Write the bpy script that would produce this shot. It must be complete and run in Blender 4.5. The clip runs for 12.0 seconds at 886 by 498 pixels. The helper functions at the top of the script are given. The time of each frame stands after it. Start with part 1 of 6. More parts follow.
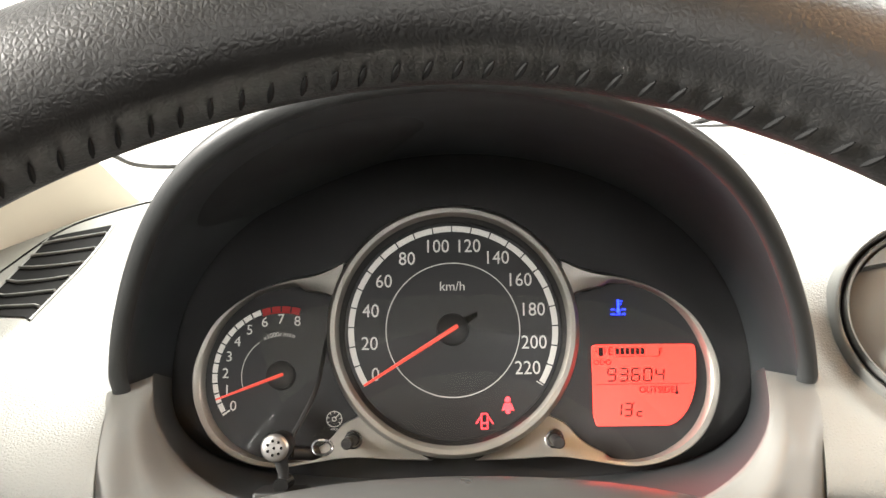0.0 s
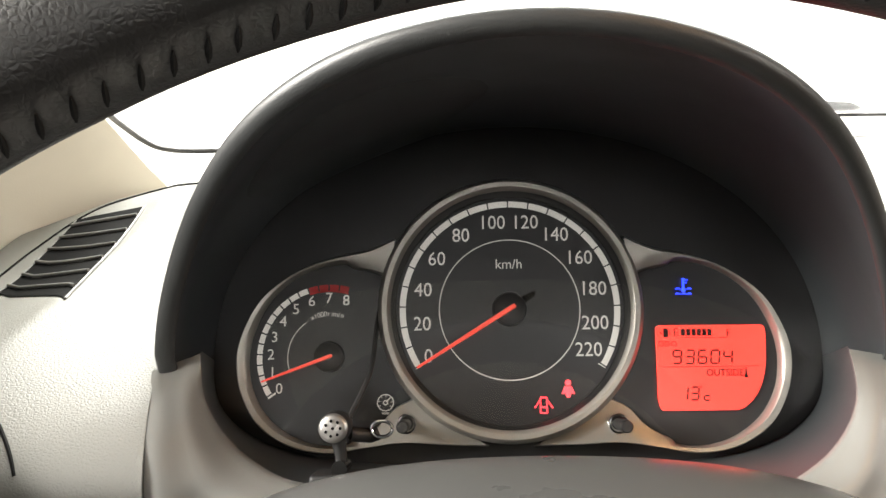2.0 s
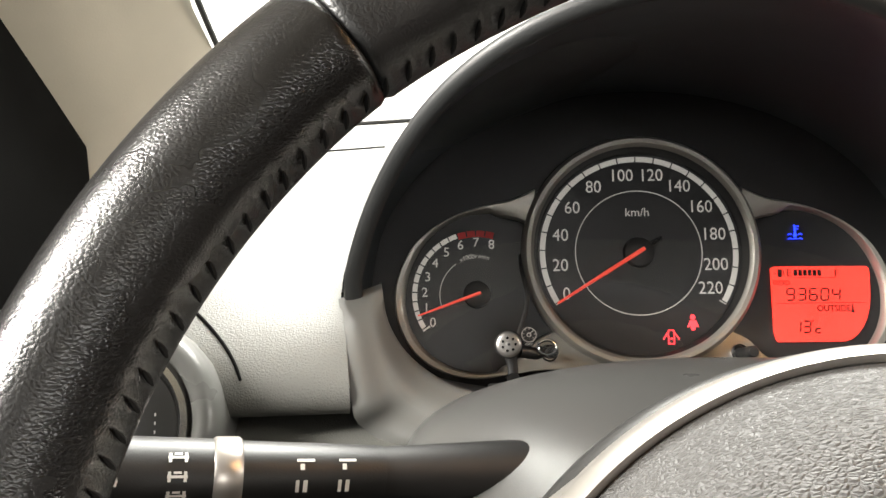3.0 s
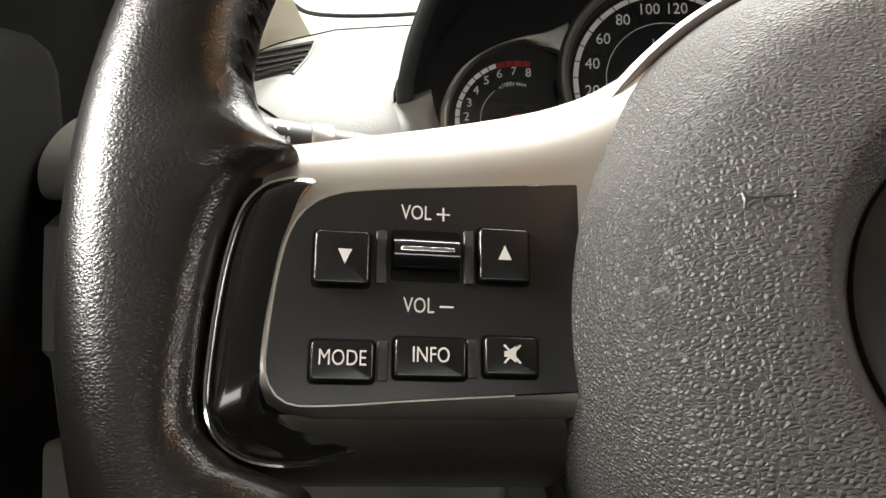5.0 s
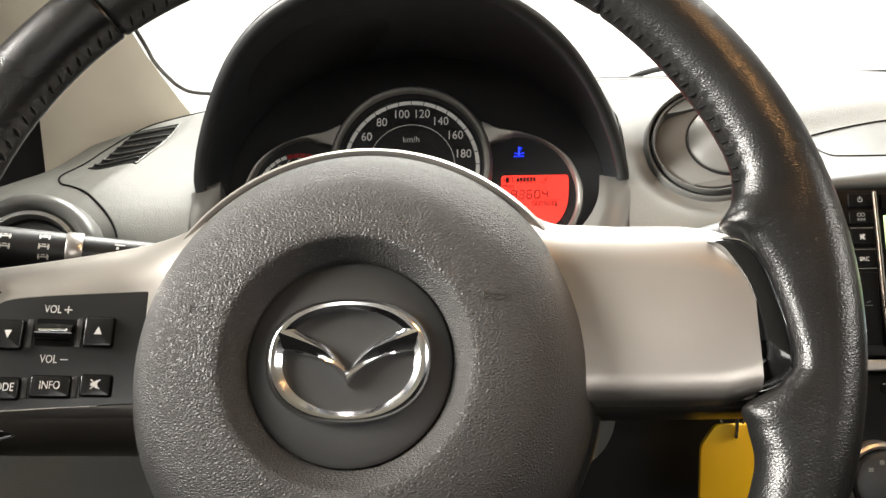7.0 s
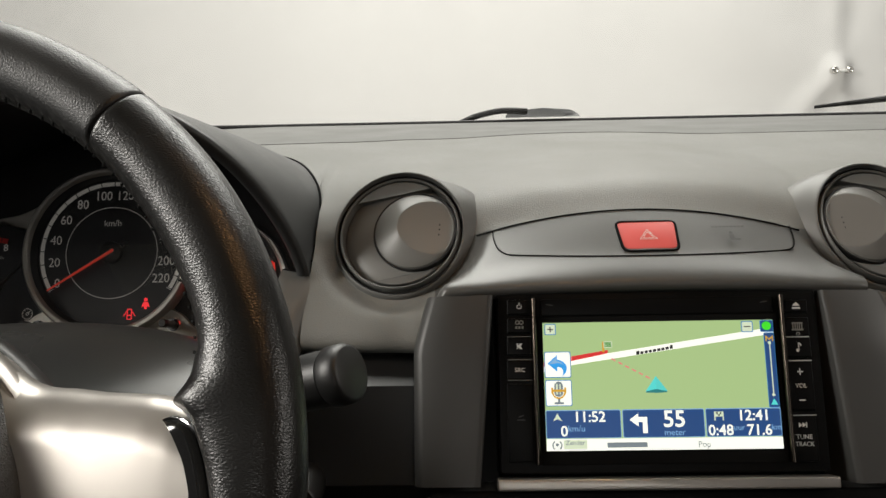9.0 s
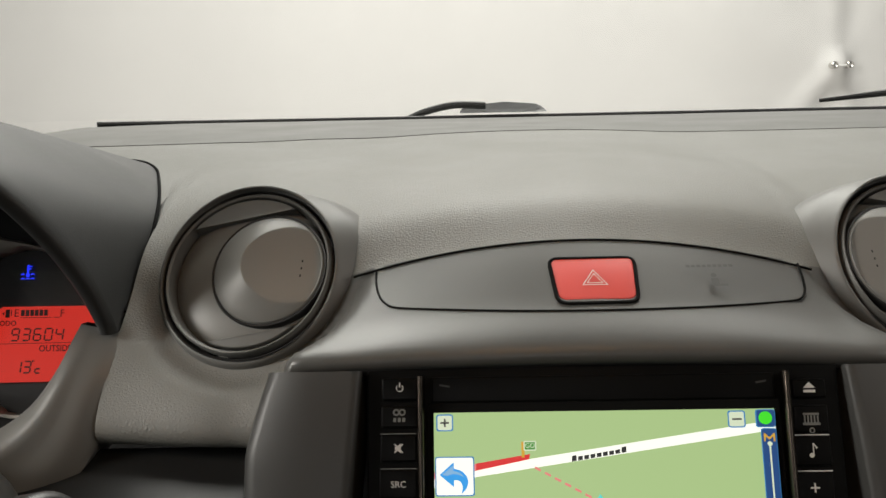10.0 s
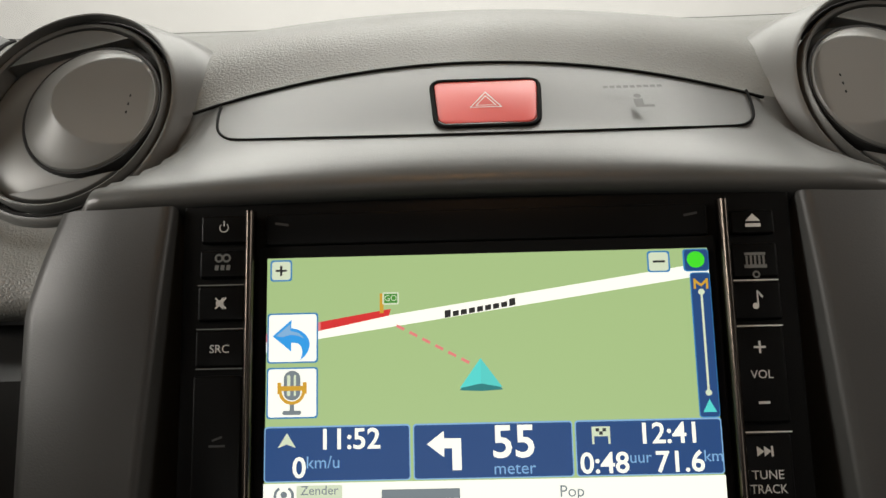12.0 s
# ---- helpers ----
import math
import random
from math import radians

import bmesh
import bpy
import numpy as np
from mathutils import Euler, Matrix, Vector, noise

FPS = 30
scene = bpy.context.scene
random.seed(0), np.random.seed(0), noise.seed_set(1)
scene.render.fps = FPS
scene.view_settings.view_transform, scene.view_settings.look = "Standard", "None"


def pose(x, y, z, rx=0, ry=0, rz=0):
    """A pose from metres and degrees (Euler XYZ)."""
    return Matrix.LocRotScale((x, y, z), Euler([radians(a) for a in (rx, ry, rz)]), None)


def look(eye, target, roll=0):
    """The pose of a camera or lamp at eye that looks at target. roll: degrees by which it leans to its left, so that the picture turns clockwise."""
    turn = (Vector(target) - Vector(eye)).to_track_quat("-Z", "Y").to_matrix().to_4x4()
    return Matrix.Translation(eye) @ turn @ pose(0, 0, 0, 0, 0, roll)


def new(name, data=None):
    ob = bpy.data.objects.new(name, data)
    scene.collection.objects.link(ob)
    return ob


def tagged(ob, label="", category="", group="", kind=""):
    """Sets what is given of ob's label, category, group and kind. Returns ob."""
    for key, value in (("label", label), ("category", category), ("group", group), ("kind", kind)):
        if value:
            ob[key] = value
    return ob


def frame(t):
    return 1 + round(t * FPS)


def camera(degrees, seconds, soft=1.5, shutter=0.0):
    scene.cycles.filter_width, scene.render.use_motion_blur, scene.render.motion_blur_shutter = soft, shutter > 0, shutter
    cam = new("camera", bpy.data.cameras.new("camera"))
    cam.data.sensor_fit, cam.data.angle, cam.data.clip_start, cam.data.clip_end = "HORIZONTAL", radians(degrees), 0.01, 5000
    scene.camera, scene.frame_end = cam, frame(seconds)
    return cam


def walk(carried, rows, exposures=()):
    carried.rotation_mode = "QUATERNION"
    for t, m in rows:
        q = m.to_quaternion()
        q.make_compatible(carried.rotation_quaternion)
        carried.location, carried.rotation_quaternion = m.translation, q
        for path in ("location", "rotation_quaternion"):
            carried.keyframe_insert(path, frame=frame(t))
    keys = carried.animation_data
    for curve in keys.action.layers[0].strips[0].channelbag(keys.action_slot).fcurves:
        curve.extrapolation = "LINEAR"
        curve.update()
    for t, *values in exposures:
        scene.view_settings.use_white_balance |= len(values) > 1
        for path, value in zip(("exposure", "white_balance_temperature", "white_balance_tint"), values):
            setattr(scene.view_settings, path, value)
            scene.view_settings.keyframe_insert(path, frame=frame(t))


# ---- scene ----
cam = camera(57.94, 12.0, soft=1.5)
PATH = [
    (0, pose(0.0098, -0.3697, 0.1003, 80.58, 1.12, 1.93)),
    (0.5, pose(0.0004, -0.3436, 0.0871, 80.84, 1.02, 1.71)),
    (1, pose(0.0024, -0.3325, 0.0926, 80.56, 1.04, 2.05)),
    (1.5, pose(-0.0036, -0.3349, 0.0885, 80.89, 1.02, 2.21)),
    (2, pose(-0.0165, -0.3556, 0.0844, 81.00, 0.95, 1.98)),
    (2.5, pose(-0.0466, -0.3833, 0.0808, 81.26, 0.96, 2.60)),
    (2.7, pose(-0.0643, -0.3935, 0.0761, 81.15, 0.79, 2.29)),
    (4.3, pose(-0.1028, -0.4330, 0.0045, 81.01, 1.22, 2.74)),
    (4.5, pose(-0.1031, -0.4394, -0.0046, 80.92, 1.23, 2.80)),
    (5, pose(-0.0999, -0.4524, -0.0174, 80.45, 0.94, 2.79)),
    (5.5, pose(-0.0788, -0.4820, -0.0134, 80.60, 1.14, 2.83)),
    (6, pose(-0.0378, -0.5296, 0.0025, 80.91, 1.04, 2.89)),
    (6.5, pose(0.0123, -0.5506, 0.0238, 81.04, 1.17, 2.94)),
    (7, pose(0.0539, -0.5842, 0.0302, 81.15, 1.22, 2.94)),
    (7.5, pose(0.0965, -0.6122, 0.0359, 81.21, 1.19, 2.92)),
    (7.7, pose(0.1189, -0.6088, 0.0347, 81.27, 1.33, 2.85)),
    (9.3, pose(0.2603, -0.5053, 0.0926, 81.03, 1.13, 1.06)),
    (9.5, pose(0.2700, -0.4746, 0.0944, 81.01, 1.12, 1.06)),
    (10, pose(0.2972, -0.3930, 0.0808, 80.91, 1.17, 0.93)),
    (10.5, pose(0.3153, -0.3260, 0.0538, 80.88, 1.34, 0.86)),
    (11, pose(0.3450, -0.3062, 0.0397, 80.65, 1.55, 0.95)),
    (11.5, pose(0.3435, -0.3160, 0.0274, 79.65, 1.60, 0.92)),
    (12, pose(0.3424, -0.3335, 0.0126, 80.33, 1.61, 0.82)),
]
EXPOSURES = [(0, 2.30), (0.5, 2.44), (1.0, 2.42), (1.6, 2.06), (2.7, 1.86), (4.3, 0.92), (5.5, 1.34), (6.3, 1.40), (7.7, 0.98), (9.3, -0.38), (10.5, -0.20), (11.0, -0.14), (11.5, -0.24), (12, -0.31)]
walk(cam, PATH, EXPOSURES)

# ---- light: a white photo studio with soft lamps over and beside the car ----
world = bpy.data.worlds.new("studio")
world.use_nodes = True
world.node_tree.nodes["Background"].inputs[0].default_value = (1.0, 0.98, 0.95, 1)
world.node_tree.nodes["Background"].inputs[1].default_value = 0.10
scene.world = world


def soft_lamp(name, eye, target, sx, sy, watts, colour):
    lamp = bpy.data.lights.new(name, "AREA")
    lamp.shape, lamp.size, lamp.size_y, lamp.energy, lamp.color = "RECTANGLE", sx, sy, watts, colour
    ob = new(name, lamp)
    ob.matrix_world = look(eye, target)
    return tagged(ob, "warm roof lamp" if name == "dome_lamp" else "large white studio softbox lamp", "lamp")


soft_lamp("softbox_front", (0.35, 1.5, 2.2), (0.35, 0.3, 0.0), 2.6, 1.6, 150, (1.0, 0.99, 0.92))
soft_lamp("softbox_driver_side", (-1.7, -0.70, 0.80), (0.0, -0.3, 0.0), 0.65, 1.0, 70, (1.0, 0.96, 0.89))
soft_lamp("softbox_passenger_side", (2.6, -0.9, 1.2), (0.3, -0.3, 0.0), 1.2, 1.0, 28, (1.0, 0.95, 0.88))
soft_lamp("softbox_rear", (0.35, -3.4, 0.85), (0.2, -0.3, 0.0), 1.8, 0.8, 16, (1.0, 0.97, 0.92))
soft_lamp("dome_lamp", (0.35, -0.42, 0.43), (0.35, -0.42, 0.0), 0.10, 0.05, 0.45, (1.0, 0.50, 0.18))
# ---- materials ----
def mat(name, colour, rough=0.5, metal=0.0, grain=0.0, scale=400.0, vary=0.12, bump=0.0, cell=0.0, cell_scale=900.0, coat=0.0, spec=0.5, stretch=1.0):
    """A surface with slow colour variation, fine noise relief and, where cell is given, a leather-like cell relief."""
    m = bpy.data.materials.new(name)
    m.use_nodes = True
    nt = m.node_tree
    p = nt.nodes["Principled BSDF"]
    p.inputs["Metallic"].default_value = metal
    p.inputs["Coat Weight"].default_value = coat
    p.inputs["Specular IOR Level"].default_value = spec
    tc = nt.nodes.new("ShaderNodeTexCoord")
    n1 = nt.nodes.new("ShaderNodeTexNoise")
    n1.inputs["Scale"].default_value = 14.0
    n1.inputs["Detail"].default_value = 5.0
    nt.links.new(tc.outputs["Object"], n1.inputs["Vector"])
    ramp = nt.nodes.new("ShaderNodeMapRange")
    ramp.inputs["From Min"].default_value, ramp.inputs["From Max"].default_value = 0.3, 0.7
    ramp.inputs["To Min"].default_value, ramp.inputs["To Max"].default_value = 1 - vary, 1 + vary
    nt.links.new(n1.outputs["Fac"], ramp.inputs["Value"])
    mul = nt.nodes.new("ShaderNodeVectorMath")
    mul.operation = "SCALE"
    mul.inputs[0].default_value = colour
    nt.links.new(ramp.outputs["Result"], mul.inputs["Scale"])
    nt.links.new(mul.outputs["Vector"], p.inputs["Base Color"])
    r2 = nt.nodes.new("ShaderNodeMapRange")
    r2.inputs["From Min"].default_value, r2.inputs["From Max"].default_value = 0.3, 0.7
    r2.inputs["To Min"].default_value, r2.inputs["To Max"].default_value = max(0.02, rough * 0.85), min(1, rough * 1.15)
    nt.links.new(n1.outputs["Fac"], r2.inputs["Value"])
    nt.links.new(r2.outputs["Result"], p.inputs["Roughness"])
    height = None
    if grain:
        n2 = nt.nodes.new("ShaderNodeTexNoise")
        n2.inputs["Scale"].default_value = scale
        n2.inputs["Detail"].default_value = 4.0
        nt.links.new(tc.outputs["Object"], n2.inputs["Vector"])
        b1 = nt.nodes.new("ShaderNodeBump")
        b1.inputs["Strength"].default_value = min(1.0, grain)
        b1.inputs["Distance"].default_value = 0.0004
        nt.links.new(n2.outputs["Fac"], b1.inputs["Height"])
        height = b1
    if cell:
        warp = nt.nodes.new("ShaderNodeTexNoise")
        warp.inputs["Scale"].default_value = cell_scale * 0.6
        nt.links.new(tc.outputs["Object"], warp.inputs["Vector"])
        add = nt.nodes.new("ShaderNodeVectorMath")
        add.operation = "MULTIPLY_ADD"
        add.inputs[1].default_value = (0.9 / cell_scale,) * 3
        nt.links.new(warp.outputs["Color"], add.inputs[0])
        nt.links.new(tc.outputs["Object"], add.inputs[2])
        v = nt.nodes.new("ShaderNodeTexVoronoi")
        v.feature = "DISTANCE_TO_EDGE"
        v.inputs["Scale"].default_value = cell_scale
        slim = nt.nodes.new("ShaderNodeVectorMath")
        slim.operation = "MULTIPLY"
        slim.inputs[1].default_value = (1 / stretch, 1, 1)
        nt.links.new(add.outputs["Vector"], slim.inputs[0])
        nt.links.new(slim.outputs["Vector"], v.inputs["Vector"])
        cut = nt.nodes.new("ShaderNodeMapRange")
        cut.inputs["From Min"].default_value, cut.inputs["From Max"].default_value = 0.0, 0.40
        nt.links.new(v.outputs["Distance"], cut.inputs["Value"])
        b2 = nt.nodes.new("ShaderNodeBump")
        b2.inputs["Strength"].default_value = cell
        b2.inputs["Distance"].default_value = 0.0005
        nt.links.new(cut.outputs["Result"], b2.inputs["Height"])
        if height:
            nt.links.new(height.outputs["Normal"], b2.inputs["Normal"])
        height = b2
    if height:
        nt.links.new(height.outputs["Normal"], p.inputs["Normal"])
    return m


def glow(name, colour, strength, base=(0.02, 0.02, 0.02)):
    m = bpy.data.materials.new(name)
    m.use_nodes = True
    p = m.node_tree.nodes["Principled BSDF"]
    p.inputs["Base Color"].default_value = (*base, 1)
    p.inputs["Roughness"].default_value = 0.35
    p.inputs["Emission Color"].default_value = (*colour, 1)
    p.inputs["Emission Strength"].default_value = strength
    return m


def thin_glass(name, gloss):
    m = bpy.data.materials.new(name)
    m.use_nodes = True
    nt = m.node_tree
    nt.nodes.remove(nt.nodes["Principled BSDF"])
    a, b, mix = nt.nodes.new("ShaderNodeBsdfTransparent"), nt.nodes.new("ShaderNodeBsdfGlossy"), nt.nodes.new("ShaderNodeMixShader")
    b.inputs["Roughness"].default_value = 0.02
    mix.inputs[0].default_value = gloss
    nt.links.new(a.outputs[0], mix.inputs[1])
    nt.links.new(b.outputs[0], mix.inputs[2])
    nt.links.new(mix.outputs[0], nt.nodes["Material Output"].inputs["Surface"])
    return m


DASH = mat("dash_soft_plastic", (0.152, 0.151, 0.138), 0.55, grain=0.25, scale=2500, cell=0.27, cell_scale=700, vary=0.06)
TRIM_GREY = mat("trim_satin_plastic", (0.078, 0.078, 0.074), 0.38, grain=0.1, scale=1800, vary=0.05)
POD_GREY = mat("pod_satin_plastic", (0.122, 0.122, 0.115), 0.30, grain=0.08, scale=1800, vary=0.05)
DEMIST = mat("demister_hard_plastic", (0.108, 0.107, 0.100), 0.62, grain=0.1, scale=1800, vary=0.05)
DASH_SMOOTH = mat("dash_hard_plastic", (0.122, 0.122, 0.115), 0.45, grain=0.15, scale=1800, vary=0.06)
HOOD_BLACK = mat("hood_black_plastic", (0.036, 0.040, 0.043), 0.40, grain=0.2, scale=1800, vary=0.1)
HOOD_TOP = mat("hood_soft_plastic", (0.026, 0.0275, 0.028), 0.46, grain=0.15, scale=2200, cell=0.08, cell_scale=800, vary=0.08)
BLACK = mat("matt_black_plastic", (0.010, 0.010, 0.010), 0.45, grain=0.1, scale=1500)
GLOSS_BLACK = mat("gloss_black_plastic", (0.008, 0.008, 0.008), 0.12, coat=0.4)
DEEP = mat("dark_recess", (0.006, 0.006, 0.006), 0.8, spec=0.05)
LEATHER = mat("worn_black_leather", (0.009, 0.0085, 0.008), 0.26, grain=0.07, scale=1500, cell=0.15, cell_scale=1300, vary=0.25, stretch=1.7)
LEATHER_CREASED = mat("creased_leather", (0.009, 0.0088, 0.0085), 0.31, grain=0.06, scale=1300, cell=0.17, cell_scale=950, vary=0.25, spec=0.42, stretch=2.0)
LEATHER_HOLED = mat("black_grip_leather", (0.011, 0.011, 0.011), 0.42, grain=0.2, scale=800, cell=0.16, cell_scale=850, vary=0.3)
PAD = mat("hub_grained_vinyl", (0.042, 0.0405, 0.039), 0.50, grain=0.12, scale=2200, cell=0.64, cell_scale=1080, vary=0.10, spec=0.36, stretch=1.8)
PAD_SMOOTH = mat("hub_smooth_vinyl", (0.030, 0.0295, 0.0285), 0.42, grain=0.1, scale=1500, spec=0.35)
SILVER = mat("silver_paint", (0.46, 0.432, 0.40), 0.34, metal=0.85, grain=0.06, scale=6000, vary=0.03)
SHROUD = mat("shroud_satin_plastic", (0.060, 0.060, 0.058), 0.30, grain=0.08, scale=1800, vary=0.05)
VENT_GREY = mat("vent_satin_plastic", (0.180, 0.179, 0.170), 0.38, grain=0.1, scale=1800, vary=0.05)
# the spokes' silver again, darkened to stand for shade on their undersides
SHADED_SILVER = mat("shaded_silver_paint", (0.085, 0.075, 0.064), 0.34, metal=0.6, grain=0.05, scale=2500, vary=0.06)
BEZEL = mat("satin_bezel", (0.33, 0.315, 0.285), 0.42, metal=0.7, vary=0.03)
CHROME = mat("chrome", (0.90, 0.90, 0.92), 0.11, metal=1.0, vary=0.02)
STITCH = mat("black_thread", (0.010, 0.010, 0.010), 0.8, spec=0.1)
DIAL = mat("dial_black", (0.014, 0.014, 0.015), 0.4)
WHITE = glow("dial_white_print", (0.9, 0.86, 0.78), 0.08, (0.50, 0.485, 0.45))
PRINT = mat("white_print", (0.62, 0.61, 0.58), 0.5, vary=0.03)
REDMARK = mat("red_print", (0.45, 0.02, 0.02), 0.5)
NEEDLE = glow("needle_red", (1.0, 0.1, 0.06), 0.16, (0.7, 0.05, 0.03))
LCD = glow("lcd_red_backlight", (1.0, 0.042, 0.025), 0.64, (0.06, 0.01, 0.01))
LCD_INK = mat("lcd_dark_segments", (0.02, 0.001, 0.001), 0.5)
BLUE_LAMP = glow("blue_telltale", (0.01, 0.03, 1.0), 1.6)
RED_LAMP = glow("red_telltale", (1.0, 0.035, 0.045), 1.0)
HAZARD = mat("hazard_red_plastic", (0.62, 0.072, 0.06), 0.42, coat=0.05, vary=0.04)
CREAM = mat("cream_trim", (0.68, 0.63, 0.52), 0.6, grain=0.3, scale=900, vary=0.05)
CLOTH = mat("white_studio_cloth", (0.8, 0.79, 0.77), 0.9, grain=0.2, scale=200, vary=0.02)
YELLOW = mat("yellow_tag_plastic", (0.8, 0.47, 0.01), 0.4, vary=0.05)
RUBBER = mat("black_rubber", (0.012, 0.012, 0.012), 0.55)
STEEL = mat("bare_steel", (0.6, 0.58, 0.55), 0.25, metal=1.0)
GLASS = thin_glass("clear_glass", 0.04)
FASCIA = mat("fascia_dark_grey", (0.034, 0.034, 0.033), 0.42, grain=0.12, scale=1800, vary=0.06)
BAR = mat("dark_polished_bar", (0.075, 0.062, 0.052), 0.24, metal=1.0)
UNIT_BLACK = mat("unit_black", (0.004, 0.004, 0.004), 0.36, spec=0.09)
DIAL_GLASS = thin_glass("dial_cover", 0.028)
CHEEK = mat("console_grey_plastic", (0.042, 0.042, 0.040), 0.46, grain=0.15, scale=1800, vary=0.06)
KEY_BLACK = mat("key_black_plastic", (0.008, 0.008, 0.008), 0.26, grain=0.05, scale=1500)
PANEL_BLACK = mat("panel_black_plastic", (0.009, 0.009, 0.009), 0.36, grain=0.08, scale=1500)
CHIN_GREY = mat("surround_grey_plastic", (0.138, 0.137, 0.129), 0.42, grain=0.12, scale=1800, vary=0.06)
SIGN = mat("unlit_sign_print", (0.058, 0.058, 0.055), 0.4)
FAINT = mat("faint_grey_print", (0.16, 0.16, 0.15), 0.45)
BOSS = mat("needle_boss_black", (0.026, 0.026, 0.026), 0.5, spec=0.4)
FELT = mat("black_door_lining", (0.006, 0.006, 0.006), 0.9, spec=0.1)
STEEL_DARK = mat("dark_steel", (0.28, 0.27, 0.26), 0.4, metal=0.9)
# ---- building helpers ----
def finish(bm, name, material, smooth=38):
    me = bpy.data.meshes.new(name)
    bmesh.ops.recalc_face_normals(bm, faces=bm.faces)
    bm.to_mesh(me)
    bm.free()
    me.polygons.foreach_set("use_smooth", [smooth > 0] * len(me.polygons))
    if smooth > 0:
        me.set_sharp_from_angle(angle=radians(smooth))
    for m in material if isinstance(material, (list, tuple)) else [material]:
        me.materials.append(m)
    return me


def part(name, bm, material, parent=None, label="", smooth=38):
    ob = new(name, finish(bm, name, material, smooth))
    ob.parent = parent
    if label:
        ob["label"] = label
    return ob


def thing(name, m, label, category, group="", kind=""):
    ob = new(name)
    ob.empty_display_size = 0.02
    ob.matrix_world = m
    return tagged(ob, label, category, group, kind)


def solid(name, bm, material, label, category, group="", kind="", m=None, smooth=38):
    ob = new(name, finish(bm, name, material, smooth))
    if m is not None:
        ob.matrix_world = m
    return tagged(ob, label, category, group, kind)


def loft(rings, closed=True, cap=False, loop=False, bm=None):
    """A skin over rings of points, all of one length. closed: each ring closes; loop: the last ring joins the first."""
    bm = bm or bmesh.new()
    vs = [[bm.verts.new(p) for p in r] for r in rings]
    n = len(rings[0])
    for i in range(len(vs) if loop else len(vs) - 1):
        a, b = vs[i], vs[(i + 1) % len(vs)]
        for j in range(n if closed else n - 1):
            k = (j + 1) % n
            bm.faces.new((a[j], a[k], b[k], b[j]))
    if cap:
        bm.faces.new(vs[0])
        bm.faces.new(vs[-1])
    return bm


def turned(profile, n=48, centre=(0, 0, 0), bm=None, a0=0.0, a1=360.0):
    """A turned solid: (radius, height) pairs about the local z axis."""
    full = a1 - a0 >= 359.9
    steps = [radians(a0 + (a1 - a0) * i / n) for i in range(n if full else n + 1)]
    rings = [[(centre[0] + r * math.cos(a), centre[1] + r * math.sin(a), centre[2] + h) for r, h in profile] for a in steps]
    return loft(rings, closed=False, loop=full, bm=bm)


def tube(points, radius, n=10, bm=None, cap=True):
    pts = [Vector(p) for p in points]
    rings = []
    side = None
    for i, p in enumerate(pts):
        d = (pts[min(i + 1, len(pts) - 1)] - pts[max(i - 1, 0)]).normalized()
        if side is None:
            side = d.orthogonal().normalized()
        side = (side - d * side.dot(d)).normalized()
        up = d.cross(side)
        r = radius[i] if isinstance(radius, (list, tuple)) else radius
        rings.append([p + (side * math.cos(2 * math.pi * j / n) + up * math.sin(2 * math.pi * j / n)) * r for j in range(n)])
    return loft(rings, cap=cap, bm=bm)


def spline(points, n):
    """n points on a smooth curve through the given ones."""
    p = np.array([tuple(q) for q in points], float)
    d = np.concatenate([[0], np.cumsum(np.linalg.norm(np.diff(p, axis=0), axis=1) ** 0.6 + 1e-9)])
    m = np.zeros_like(p)
    m[1:-1] = (p[2:] - p[:-2]) / (d[2:] - d[:-2])[:, None]
    m[0], m[-1] = (p[1] - p[0]) / (d[1] - d[0]), (p[-1] - p[-2]) / (d[-1] - d[-2])
    t = np.linspace(0, d[-1], n)
    i = np.clip(np.searchsorted(d, t, side="right") - 1, 0, len(p) - 2)
    h = (d[i + 1] - d[i])[:, None]
    u = ((t - d[i])[:, None]) / h
    return [tuple(q) for q in (2 * u**3 - 3 * u**2 + 1) * p[i] + (u**3 - 2 * u**2 + u) * h * m[i] + (-2 * u**3 + 3 * u**2) * p[i + 1] + (u**3 - u**2) * h * m[i + 1]]


def rounded(w, h, r, n=6, cx=0.0, cy=0.0):
    """A rectangle with round corners, as points in the plane."""
    out = []
    for k, (sx, sy) in enumerate(((1, 1), (-1, 1), (-1, -1), (1, -1))):
        for i in range(n + 1):
            a = radians(90 * k + 90 * i / n)
            out.append((cx + sx * (w / 2 - r) + r * math.cos(a), cy + sy * (h / 2 - r) + r * math.sin(a)))
    return out


def inset(outline, d):
    """The outline drawn in by d."""
    n = len(outline)
    out = []
    area = sum(outline[i][0] * outline[(i + 1) % n][1] - outline[(i + 1) % n][0] * outline[i][1] for i in range(n))
    s = 1 if area > 0 else -1
    for i in range(n):
        a, b, c = (Vector(outline[(i + k) % n][:2]) for k in (-1, 0, 1))
        e, f = (b - a), (c - b)
        e = e.normalized() if e.length > 1e-9 else f.normalized()
        f = f.normalized() if f.length > 1e-9 else e
        nn = Vector((-(e.y + f.y), e.x + f.x))
        nn = nn.normalized() if nn.length > 1e-6 else Vector((-e.y, e.x))
        out.append((b.x + s * d * nn.x, b.y + s * d * nn.y))
    return out


